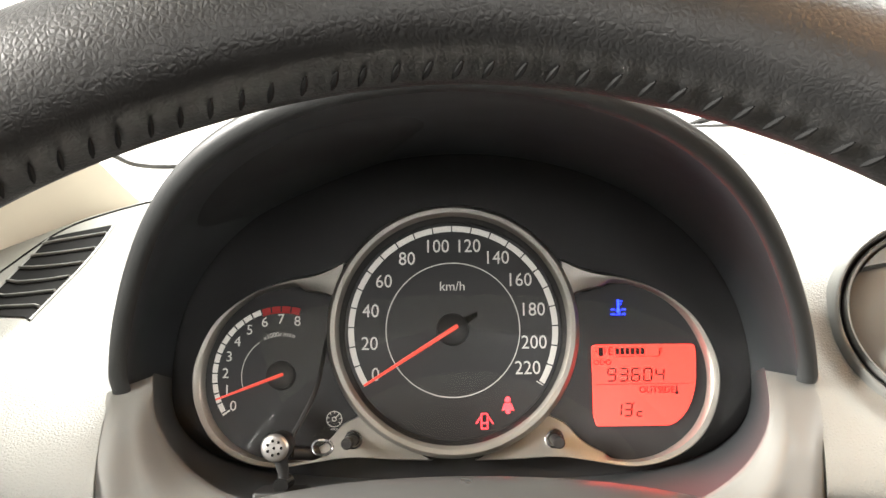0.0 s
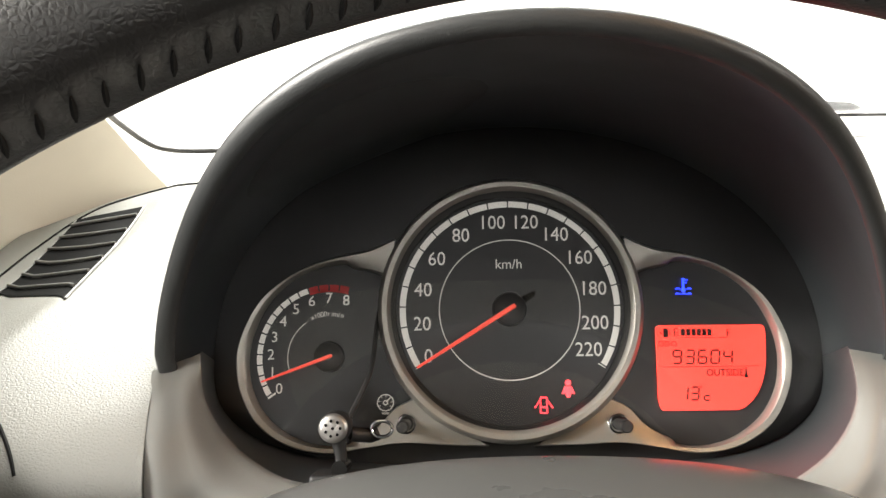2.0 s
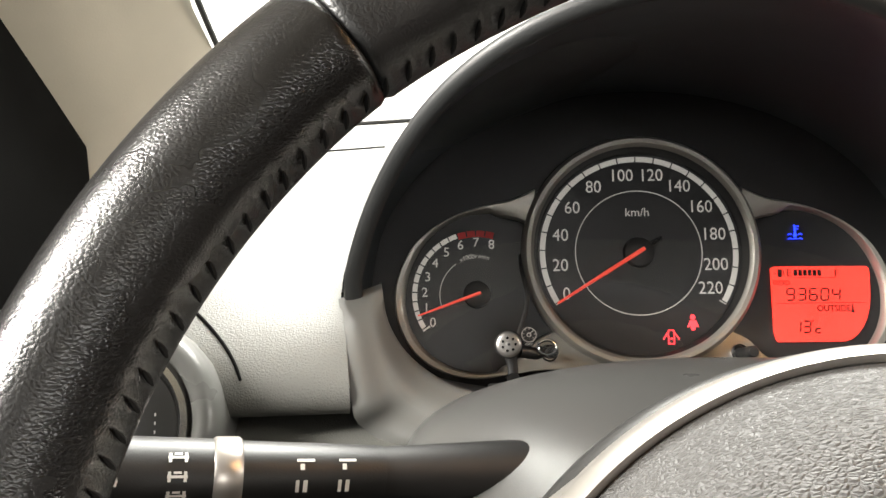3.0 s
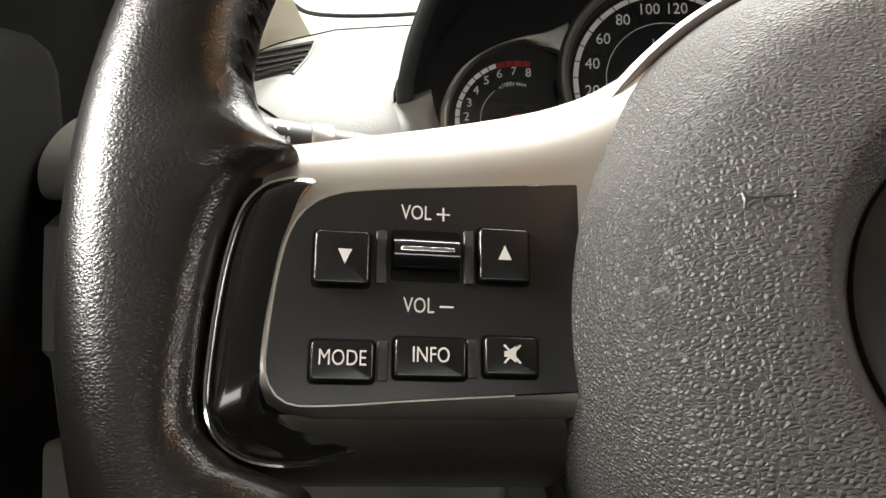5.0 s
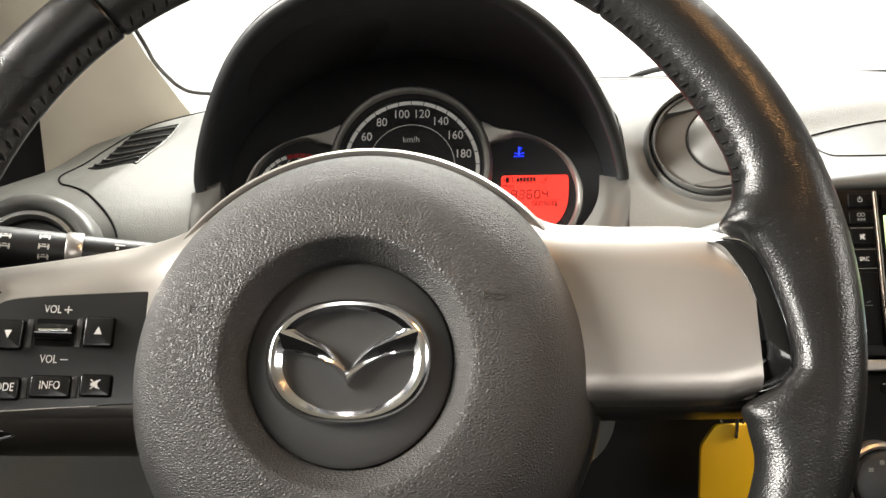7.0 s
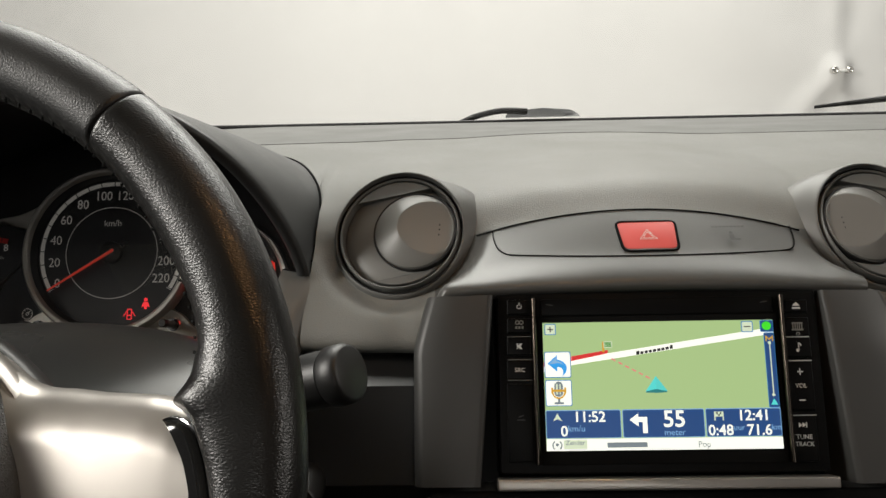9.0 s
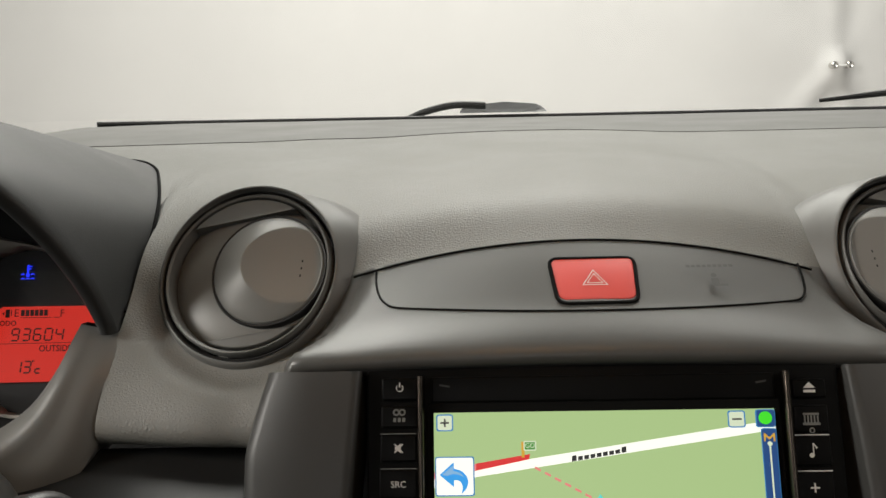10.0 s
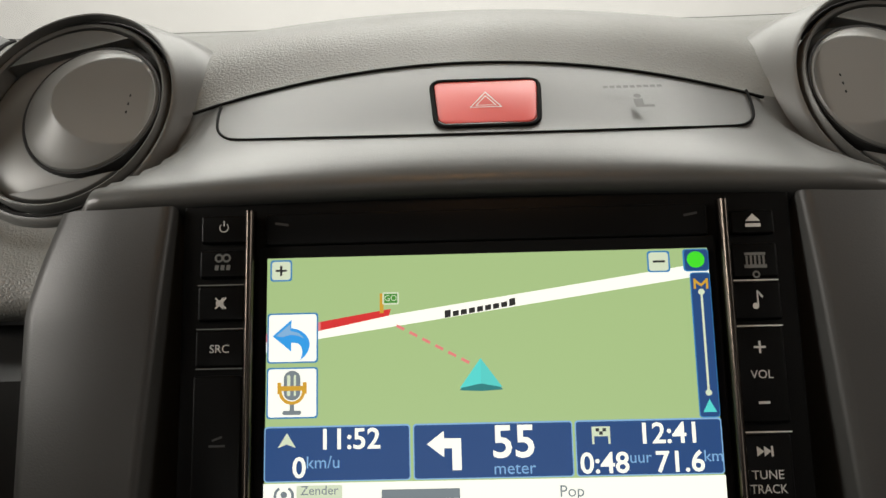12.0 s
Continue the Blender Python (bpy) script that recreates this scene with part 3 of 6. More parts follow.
# grey surround below the hood: a U-shaped chin round the lower half of the gauges
def chin_half(sign):
    xd = -0.145 if sign < 0 else 0.149
    yd = lambda z: dash_at(xd, z).y
    xo = abs(xd) - sign * 0.002
    inner = spline([(0.1272, -0.0560, -0.0050), (0.1234, -0.0620, -0.0204), (0.1145, -0.0670, -0.0337), (0.1014, -0.0730, -0.0426), (0.0857, -0.0790, -0.0474), (0.0500, -0.0820, -0.0505), (0.0, -0.0830, -0.0515)], 31)
    k = 0.22 if sign < 0 else 0.12
    outer = spline([(xo, yd(-0.0140) + 0.0006, -0.0120), (xo + k * (yd(-0.028) + 0.045), yd(-0.028) + 0.0004, -0.028), (xo - 0.001 + k * (yd(-0.044) + 0.045), yd(-0.044) + 0.0002, -0.050), (0.1310, -0.090, -0.0590), (0.1130, -0.096, -0.0660), (0.0600, -0.100, -0.0720), (0.0, -0.100, -0.074)], 31)
    if sign > 0:
        outer = spline([(xo, yd(-0.0140) + 0.0006, -0.0080), (xo + k * (yd(-0.028) + 0.045), yd(-0.028) + 0.0004, -0.028), (xo - 0.001 + k * (yd(-0.043) + 0.045), yd(-0.043) + 0.0002, -0.0500), (0.1330, -0.087, -0.0640), (0.1080, -0.094, -0.0745), (0.0, -0.096, -0.081)], 31)
    out = []
    for i, (a, b) in enumerate(zip(inner, outer)):
        swell = min(1.0, i / 9)
        if sign > 0:
            a = Vector(a) + Vector((0, -0.008 * math.sin(math.pi * min(1.0, (i + 5) / 30)), 0))
        tuck = Vector((0, 0.010 * max(0.0, 1 - i / 6) ** 2 * (1.0 if sign > 0 else 0.5), 0))
        a, b = Vector(a) + tuck, Vector(b) + tuck * 0.5
        m = a.lerp(b, 0.45) + Vector((0, -0.0065 * swell, 0))
        ring = [a + Vector((0.001, 0.004, 0)), a + Vector((0.0002, 0.0015, 0))]
        ring += [Vector(q) for q in spline([a, a.lerp(m, 0.5) + Vector((0, -0.0045 * swell, 0)), m, m.lerp(b, 0.55) + Vector((0, -0.0025 * swell, 0)), b], 14)]
        ring += [b + Vector((0, 0.006, 0.0)), b + Vector((0, 0.06, 0.0))]
        out.append([Vector((0.002 + sign * p.x if p is not None else 0, p.y, p.z)) for p in ring])
    return out


LEFT, RIGHT = chin_half(-1), chin_half(1)
CHIN = LEFT + RIGHT[::-1][1:]
part("gauge_surround", loft([[local(p) for p in r] for r in CHIN], closed=False), CHIN_GREY, dash, "smooth grey surround of the gauges", smooth=60)
rings = []
for i in range(61):
    f = i / 60
    a = math.pi * (1 + f)
    c, s = math.cos(a), -math.sin(a)
    k = lambda v, e: (abs(v) ** e) * (1 if v > 0 else -1)
    o = CHIN[i][0]
    e = on_dial(0.002 + 0.139 * k(c, 0.6), -0.022 - 0.048 * k(s, 0.7), -0.007)
    rings.append([local(o.lerp(e, u)) for u in [q / 6 for q in range(7)]])
part("lower_lining", loft(rings, closed=False), HOOD_BLACK, dash, smooth=60)
bm = slab([(0.002 + 0.1420 * math.cos(a), -0.022 + 0.1135 * math.sin(a) ** 0.9) for a in [math.pi * i / 40 for i in range(41)]] + [(-0.130, -0.060), (-0.110, -0.074), (0.114, -0.074), (0.134, -0.060)], -0.016, -0.0075)
bm.transform(pose(-CX, 0, 0) @ DIALM)
part("gauge_backing", bm, DIAL, dash)
# ---- steering wheel ----
WHEELM = tilted((0.002, -0.287, -0.035), 25)
wheel = thing("steering_wheel", WHEELM, "black leather steering wheel with silver spokes and a round grained hub", "steering wheel")


TURN = 3.5  # the wheel stands turned a little to the left
# inner edge of the leather beside a spoke: degrees above the spoke's axis, radius
LUG = [(-36, 0.1555), (-30, 0.1550), (-27, 0.1540), (-25, 0.1525), (-23.3, 0.1502), (-22, 0.1475), (-21, 0.1445), (-20.2, 0.1425), (-19.4, 0.1440), (-18.2, 0.1510), (-16.2, 0.1575), (-13.7, 0.1613), (-11.7, 0.1610), (-7.5, 0.1582), (-4.5, 0.1562), (-1.3, 0.1541), (2.2, 0.1511), (4.3, 0.1467), (5.6, 0.1410), (6.3, 0.1355), (7.0, 0.1325), (7.7, 0.1335), (8.4, 0.1380), (9.2, 0.1430), (10.2, 0.1480), (11.6, 0.1515), (14, 0.1540), (18, 0.1553), (24, 0.1555)]


# the right spoke's leather ends lower and rounder
LUG_RIGHT = [(b, r) if r > 0.1512 else (b, 0.1512 - 0.45 * (0.1512 - r)) for b, r in LUG]
LUG_LEFT = [(b, r) if r > 0.1512 else (b, 0.1512 - 0.58 * (0.1512 - r)) for b, r in LUG]


RIM = 0.1715  # radius of the rim's middle line


def rim_lift(y):
    """The rim's plane leans a little more than the spokes do and stands nearer to the driver at the sides."""
    return 0.0038 - 0.0220 * y


def rim_inner(a):
    """Depth of the rim from its middle line to its inner edge at a degrees."""
    a = (a + 90) % 360 - 90
    b = a - TURN if a < 90 else 180 - a + TURN
    lug = LUG_RIGHT if a < 90 else LUG_LEFT
    r = float(np.interp(b, [p[0] for p in lug], [p[1] for p in lug])) if -36 < b < 24 else 0.1555
    if a < 90 and -40 < b < -19:
        r += 0.0025 * max(0.0, min(1.0, (r - 0.1480) / 0.005))
    if 50 < a < 132:
        r -= 0.0014 * min(1.0, max(0.0, (a - 84) / 24), (132 - a) / 12)
    if 35 < a < 105:
        r += 0.0012 * min(1.0, (a - 35) / 15, (105 - a) / 15)
    # beside the spoke the leather stays full up to its edge; the tongues above and below it are thin
    full = float(np.interp(b, (-24, -19.5, -17, 5.5, 9.5), (0, 0, 1, 1, 0)))
    return RIM - r, -33 < b < 12, full


def rim_ring(a, n=36, shrink=0.0):
    """Section of the rim at a degrees; beside the spokes the leather reaches inwards."""
    inner, plain, full = rim_inner(a)
    power = 1 - 0.55 * full
    inner -= shrink
    outer = 0.0160 - shrink
    ca, sa = math.cos(radians(a)), math.sin(radians(a))
    out = []
    for j in range(n):
        b = 2 * math.pi * j / n
        inside = math.cos(b) < 0
        r = RIM + (inner if inside else outer) * math.cos(b)
        sb = math.sin(b)
        if inside and abs(sb) > 1e-6:
            sb = abs(sb) ** power * (1 if sb > 0 else -1)
        z = (0.0142 - shrink) * sb * (1.0 if sb > 0 else 0.78)
        if r < 0.1500 and z > 0:
            z *= 1 - 0.55 * min(1.0, (0.1500 - r) / 0.017)
        # puckered seam on the inner side
        if not plain:
            pucker = math.exp(-((b - 2.9) / 0.20) ** 2) * (0.0006 + 0.0004 * math.sin(radians(a) * 176))
            r, z = r - pucker * math.cos(b), z - pucker * math.sin(b)
        out.append((r * ca, r * sa, z + rim_lift(r * sa)))
    return out


def rim_piece(name, a0, a1, material, label):
    n = max(8, int((a1 - a0) / 0.4))
    rings = [rim_ring(a0, shrink=0.0012), rim_ring(a0 + 0.25, shrink=0.0004)]
    rings += [rim_ring(a0 + 0.6 + (a1 - a0 - 1.2) * i / n) for i in range(n + 1)]
    rings += [rim_ring(a1 - 0.25, shrink=0.0004), rim_ring(a1, shrink=0.0012)]
    return part(name, loft(rings, cap=True), material, wheel, label, smooth=60)


rim_piece("rim_top", 50.5, 131.0, LEATHER_HOLED, "matt black grip leather")
rim_piece("rim_side", 131.0, 228.0, LEATHER, "shiny worn black leather")
rim_piece("rim_side", -48.0, 50.5, LEATHER_CREASED, "creased black leather")
rim_piece("rim_bottom", 228.0, 312.0, LEATHER_HOLED, "matt black grip leather")
bm = bmesh.new()
random.seed(4)
for i in range(176):
    a = 360 * i / 176 + random.uniform(-0.15, 0.15)
    inner, plain, full = rim_inner(a)
    if plain:
        continue
    pts = []
    for k in range(4):
        b = math.radians(158 + 6 * k)
        r = RIM + (inner + 0.0004) * math.cos(b)
        aa = radians(a + 0.35 * (k - 1.5) / 1.5)
        pts.append((r * math.cos(aa), r * math.sin(aa), 0.0146 * math.sin(b) + rim_lift(r * math.sin(aa))))
    tube(pts, [0.0002, 0.0006, 0.0006, 0.0002], 6, bm)
stitch = part("stitching", bm, STITCH, wheel, "coarse black thread lacing")
stitch["kind"] = "stuff"

# hub pad with a sunk disc
HUB = (0.0022, -0.0258)
HUBZ = 0.0045
prof = [(0.0368, 0.0020), (0.0374, 0.0050), (0.0380, 0.0060)] + spline([(0.0438, 0.0148), (0.0445, 0.0157), (0.0457, 0.0163), (0.0490, 0.0164), (0.0550, 0.0156), (0.0620, 0.0139), (0.0680, 0.0118), (0.0728, 0.0091), (0.0766, 0.0058), (0.0804, 0.0012), (0.0840, -0.0050), (0.0873, -0.0115), (0.0904, -0.0180), (0.0921, -0.0245), (0.0927, -0.0315), (0.0927, -0.0400)], 48)
part("hub_pad", turned(prof, 96, (*HUB, HUBZ)), PAD, wheel, "dark grey grained airbag cover", smooth=60)
part("hub_disc", turned([(0.0, 0.0106), (0.02, 0.0106), (0.0355, 0.0102), (0.0370, 0.0094), (0.0373, 0.0080), (0.0373, 0.001)], 72, (*HUB, HUBZ - 0.003)), PAD_SMOOTH, wheel, "smooth dark disc behind the badge")
part("hub_trim", turned([(0.0896, -0.0190), (0.0908, -0.0152), (0.0921, -0.0142), (0.0937, -0.0158), (0.0948, -0.0200), (0.0950, -0.0260), (0.0925, -0.0340)], 128, (*HUB, 0.0025), a0=14, a1=166), SILVER, wheel, "satin silver edge over the hub cover")
part("hub_back", turned([(0.0925, -0.028), (0.0945, -0.029), (0.0960, -0.032), (0.0960, -0.042), (0.0900, -0.052), (0.0600, -0.058)], 96, (*HUB, 0)), PAD_SMOOTH, wheel, "dark back of the hub")

# badge: oval ring and two wings
def oval(k, z):
    out = []
    for i in range(72):
        a = 2 * math.pi * i / 72
        c, s = math.cos(a), math.sin(a)
        x = (abs(c) ** 0.86) * (1 if c > 0 else -1)
        y = (abs(s) ** 0.92) * (1 if s > 0 else -1)
        wide = 1.0 + 0.03 * max(0, s)
        out.append((HUB[0] + (0.0296 * wide - k) * x, HUB[1] + 0.0004 + (0.0222 - k * (0.66 + 0.26 * abs(c))) * y, z + HUBZ - 0.003))
    return out


badge = part("badge_ring", loft([oval(-0.0008, 0.0104), oval(0.0, 0.0130), oval(0.0008, 0.0141), oval(0.0020, 0.0147), oval(0.0036, 0.0145), oval(0.0058, 0.0128), oval(0.0066, 0.0104)]), CHROME, wheel, "chrome oval badge ring", smooth=28)
for s in (-1, 1):
    top = spline([(0.0245, 0.0136), (0.0165, 0.0098), (0.0080, 0.0056), (0.0025, 0.0000), (0.0, -0.0034)], 17)
    low = spline([(0.0256, 0.0042), (0.0175, 0.0028), (0.0095, 0.0002), (0.0035, -0.0043), (0.0, -0.0090)], 17)
    rings = []
    for (xa, ya), (xb, yb) in zip(top, low):
        h = 0.0106 + HUBZ
        sec = [(0.0, -0.0035), (0.0, -0.0006), (0.12, 0.0004), (0.38, 0.0016), (0.88, -0.0004), (1.0, -0.0016), (1.0, -0.0035)]
        rings.append([(HUB[0] + s * (xa + (xb - xa) * q), HUB[1] + ya + (yb - ya) * q, h + z) for q, z in sec])
    part("badge_wing", loft(rings, closed=False), CHROME, badge, smooth=25)

# moulded horn marks and small lettering on the pad
def pad_z(x, y):
    """Height of the pad's skin over the rim plane."""
    r = math.hypot(x - HUB[0], y - HUB[1])
    q = sorted(prof[3:])
    return HUBZ + float(np.interp(r, [p[0] for p in q], [p[1] for p in q]))


for x, y in ((-0.0510, -0.0072), (0.0550, -0.0035)):
    bm = bmesh.new()
    horn = spline([(-0.0070, 0.0022), (-0.0050, 0.0010), (-0.0020, 0.0007), (0.0070, 0.0008)], 14)
    loop = [(0.0015 + 0.0036 * math.cos(a), -0.0004 - 0.0015 * math.sin(a)) for a in [2 * math.pi * k / 20 for k in range(21)]]
    bell = spline([(-0.0070, 0.0022), (-0.0064, 0.0002), (-0.0068, -0.0020), (-0.0046, -0.0006), (-0.0020, -0.0002)], 14)
    for line in (horn, loop, bell, [(0.0070, 0.0016), (0.0070, 0.0000)]):
        tube([(x + 0.62 * u, y + 0.75 * w, pad_z(x + 0.62 * u, y + 0.75 * w) - 0.0001) for u, w in line], 0.00036, 6, bm)
    part("horn_mark", bm, PAD_SMOOTH, wheel, "moulded horn symbol")
bm = letters("SRS", 0.0070, (0, 0, 0), 0.0003)
bm.transform(pose(HUB[0], HUB[1] - 0.0610, HUBZ + 0.0142, 14, 0, 0))
part("airbag_lettering", bm, PAD_SMOOTH, wheel, "moulded airbag lettering")


def face_n(x):
    """Height of the spoke's front over the rim plane."""
    t = abs(x) - 0.085
    rise = 0.0 if t < -0.010 else t if t > 0.010 else (t + 0.010) ** 2 / 0.04
    return -0.0058 + 0.22 * rise


TOPX = (0.058, 0.062, 0.066, 0.070, 0.075, 0.080, 0.085, 0.090, 0.097, 0.104, 0.115, 0.127, 0.138, 0.148)
TOPL = (0.0438, 0.0416, 0.0388, 0.0358, 0.0328, 0.0304, 0.0285, 0.0268, 0.0248, 0.0230, 0.0204, 0.0178, 0.0155, 0.0135)
TOPR = (0.0464, 0.0442, 0.0412, 0.0380, 0.0350, 0.0334, 0.0328, 0.0325, 0.0316, 0.0306, 0.0298, 0.0288, 0.0268, 0.0225)


def spoke(s):
    rings = []
    for i in range(61):
        x = 0.058 + 0.0900 * i / 60
        u = max(0.0, (x - 0.070) / 0.078)
        n = face_n(x)
        yt = float(np.interp(x, TOPX, TOPL if s < 0 else TOPR))
        yb = -0.0440 - 0.001 * u
        if s > 0:
            yb += 0.006
        if u > 0.85:
            yb += 0.003 * (u - 0.85) / 0.15
        sec = [(yt - 0.001, n - 0.034), (yt + 0.0025, n - 0.022), (yt + 0.0018, n - 0.0145), (yt - 0.0008, n - 0.0098), (yt - 0.0042, n - 0.0068), (yt - 0.0080, n - 0.0044), (yt - 0.0118, n - 0.0024), (yt - 0.0158, n - 0.0008), (yt - 0.0200, n), (yb + 0.010, n), (yb + 0.004, n - 0.0004), (yb + 0.0008, n - 0.003), (yb, n - 0.008), (yb - 0.001, n - 0.015)]
        rings.append([(s * x + 0.001, y, z) for y, z in sec])
    trim = part("spoke_trim", loft(rings, closed=False), SILVER, wheel, "satin silver spoke trim", smooth=60)
    # lower half of the spoke: silver too, its shade put into a darker colour
    rings = []
    for i in range(17):
        x = 0.070 + 0.088 * i / 16
        n = face_n(x)
        yb = -0.0450 + (0.006 if s > 0 else 0)
        k = 1.0 if s < 0 else 0.3
        n -= 0.001 if s < 0 else 0.009
        sec = [(yb + 0.0012, n - 0.0052), (yb - 0.0034 * k, n - 0.0066), (yb - 0.0068 * k, n - 0.0096), (yb - 0.0094 * k, n - 0.0142), (yb - 0.0115 * k, n - 0.0196), (yb - 0.0126 * k, n - 0.026), (yb - 0.0120 * k, n - 0.036), (yb + 0.02, n - 0.042)]
        rings.append([(s * x + 0.001, y, z) for y, z in sec])
    part("spoke_base", loft(rings, closed=False), SHADED_SILVER, wheel, "silver underside of the spoke, coloured dark for shade", smooth=60)
    # gloss black end with a fine bright edge
    edge = spline([(5.5, 0.1392), (4.9, 0.1430), (4.0, 0.1468), (2.2, 0.1506), (-1.3, 0.1536), (-4.5, 0.1557), (-7.5, 0.1577), (-11.7, 0.1605), (-13.9, 0.1606), (-15.6, 0.1580), (-16.9, 0.1530), (-17.6, 0.1470), (-17.9, 0.1390), (-18.0, 0.1300)], 47)
    seat = spline([(5.2, 0.1364), (4.4, 0.1384), (3.2, 0.1404), (1.5, 0.1424), (-1.0, 0.1452), (-4.0, 0.1475), (-7.0, 0.1497), (-10.0, 0.1515), (-12.2, 0.1522), (-13.8, 0.1510), (-15.0, 0.1480), (-15.7, 0.1440), (-16.0, 0.1380), (-16.1, 0.1300)], 47)
    rings = []
    for k, ((a1, r1), (a0, r0)) in enumerate(zip(edge, seat)):
        if s < 0:
            r0 -= 0.0022 * math.sin(math.pi * k / 46)
        a1, a0 = radians(a1 + s * TURN), radians(a0 + s * TURN)
        p1, p0 = Vector((r1 * math.cos(a1), r1 * math.sin(a1), 0)), Vector((r0 * math.cos(a0), r0 * math.sin(a0), 0))
        drop = 0.004 * max(0.0, (k - 30) / 10) ** 2 + 0.004 * max(0.0, (6 - k) / 6) ** 2
        sec = []
        for f, up in ((-0.12, -0.007), (0.0, 0.0004), (0.35, 0.0007), (0.75, 0.0004), (0.95, -0.0004), (1.0, -0.0018), (1.02, -0.012)):
            p = p0.lerp(p1, f)
            sec.append((s * p.x + 0.001, p.y, face_n(p.x) - drop + up))
        rings.append(sec)
    cap = part("spoke_end", loft(rings, closed=False), GLOSS_BLACK, wheel, "gloss black spoke end", smooth=60)
    part("bright_edge", tube([(r[5][0], r[5][1], r[5][2] + 0.0012) for r in rings], 0.00045, 6), CHROME, cap)
    return trim


spoke(-1)
spoke(1)
# lower spoke, mostly out of sight
rings = []
for i in range(9):
    y = -0.100 - 0.055 * i / 8
    rings.append([(HUB[0] + k * (0.036 - 0.008 * i / 8), y, -0.022 + z) for k, z in ((-1, -0.012), (-0.9, 0.0), (0, 0.003), (0.9, 0.0), (1, -0.012))])
part("lower_spoke", loft(rings, closed=False), BLACK, wheel)

# switch panel on the left spoke
slope = math.degrees(math.atan(0.22))
PANELM = Matrix.Translation((-0.1123, -0.0316, face_n(0.1133) + 0.0002)) @ Matrix.Rotation(radians(slope), 4, "Y")


def panel_xy(px, py):
    return ((px - 619) / 7700 - 0.0006, (594 - py) / 7000 - 0.0014)


outline = spline([(0.0400, 0.0376), (0.010, 0.0350), (-0.012, 0.0328), (-0.0215, 0.0308), (-0.0272, 0.0260), (-0.0302, 0.0165), (-0.0318, 0.0), (-0.0314, -0.0058), (-0.0284, -0.0100), (-0.0230, -0.0110), (0.0, -0.0094), (0.0390, -0.0068)], 44)
bm = slab(outline, -0.002, 0.0006, 0.0004)
bm.transform(PANELM)
panel = part("switch_panel", bm, PANEL_BLACK, wheel, "black switch panel with white print")
bm = tube([(x, y, 0.0003) for x, y in outline[4:40]], 0.00035, 6)
bm.transform(PANELM)
part("panel_edge", bm, BEZEL, panel)


def key(name, px, py, w, h, label):
    x, y = panel_xy(px, py)
    bm = slab(rounded(w + 0.0010, h + 0.0010, 0.0012, 4, x, y), 0.0002, 0.0009)
    bm.transform(PANELM)
    part("key_gap", bm, DEEP, panel)
    bm = slab(rounded(w, h, 0.0010, 4, x, y), 0.0004, 0.0026, 0.0006)
    bm.transform(PANELM)
    return part(name, bm, KEY_BLACK, panel, label)


def print_on(owner, bm, material=PRINT):
    bm.transform(PANELM)
    return part("print", bm, material, owner, "white printed mark", smooth=0)


def polygon(points, z, bm=None):
    bm = bm or bmesh.new()
    bm.faces.new([bm.verts.new((x, y, z)) for x, y in points])
    return bm


k = key("seek_down_key", 483, 460, 0.0108, 0.0108, "black key with a white arrow pointing down")
x, y = panel_xy(487, 459)
print_on(k, polygon([(x - 0.0014, y + 0.0015), (x + 0.0014, y + 0.0015), (x, y - 0.0016)], 0.00275))
k = key("seek_up_key", 735, 446, 0.0104, 0.0112, "black key with a white arrow pointing up")
x, y = panel_xy(735, 443)
print_on(k, polygon([(x - 0.0014, y - 0.0015), (x + 0.0014, y - 0.0015), (x, y + 0.0016)], 0.00275))
for name, px, py, w, text in (("mode_key", 489, 602, 0.0120, "MODE"), ("info_key", 620, 595, 0.0140, "INFO"), ("mute_key", 744, 590, 0.0108, "")):
    k = key(name, px, py, w, 0.0078, "black key" + (" marked " + text if text else " with a crossed loudspeaker"))
    x, y = panel_xy(px, py - 3)
    if text:
        print_on(k, letters(text, 0.0043, (x, y, 0.00272), 0.00003, squeeze=0.76))
    else:
        bm = polygon([(x - 0.0016, y - 0.0006), (x - 0.0016, y + 0.0006), (x - 0.0008, y + 0.0006), (x + 0.0008, y + 0.0017), (x + 0.0008, y - 0.0017), (x - 0.0008, y - 0.0006)], 0.00272)
        for s in (-1, 1):
            polygon([(x - 0.0018, y + s * 0.0017), (x - 0.0014, y + s * 0.0019), (x + 0.0019, y - s * 0.0017), (x + 0.0015, y - s * 0.0019)], 0.00274, bm)
        print_on(k, bm)
for px, py, h in ((543, 455, 0.0110), (680, 450, 0.0112), (549, 600, 0.0078), (685, 594, 0.0078)):
    x, y = panel_xy(px, py)
    bm = slab(rounded(0.0022, h, 0.0005, 3, x, y), 0.0004, 0.0014, 0.0003)
    bm.transform(PANELM)
    part("divider", bm, FASCIA, panel)
x, y = panel_xy(612, 450)
bm = slab(rounded(0.0140, 0.0105, 0.0008, 3, x, y), 0.0003, 0.00085)
bm.transform(PANELM)
part("roller_well", bm, DEEP, panel)
bm = loft([[(x - 0.0066 + 0.0132 * e, y + 0.0002 + 0.0034 * math.cos(a), 0.0006 + 0.0034 * math.sin(a)) for a in [math.pi * q / 10 for q in range(11)]] for e in (0, 0.03, 0.97, 1)], closed=False)
bm.transform(PANELM)
roller = part("volume_roller", bm, GLOSS_BLACK, panel, "black volume roller with a bright bar")
bm = block(0.0108, 0.0011, 0.0010, (x, y + 0.0004, 0.0041), 0.0003)
bm.transform(PANELM)
part("roller_bar", bm, CHROME, roller)
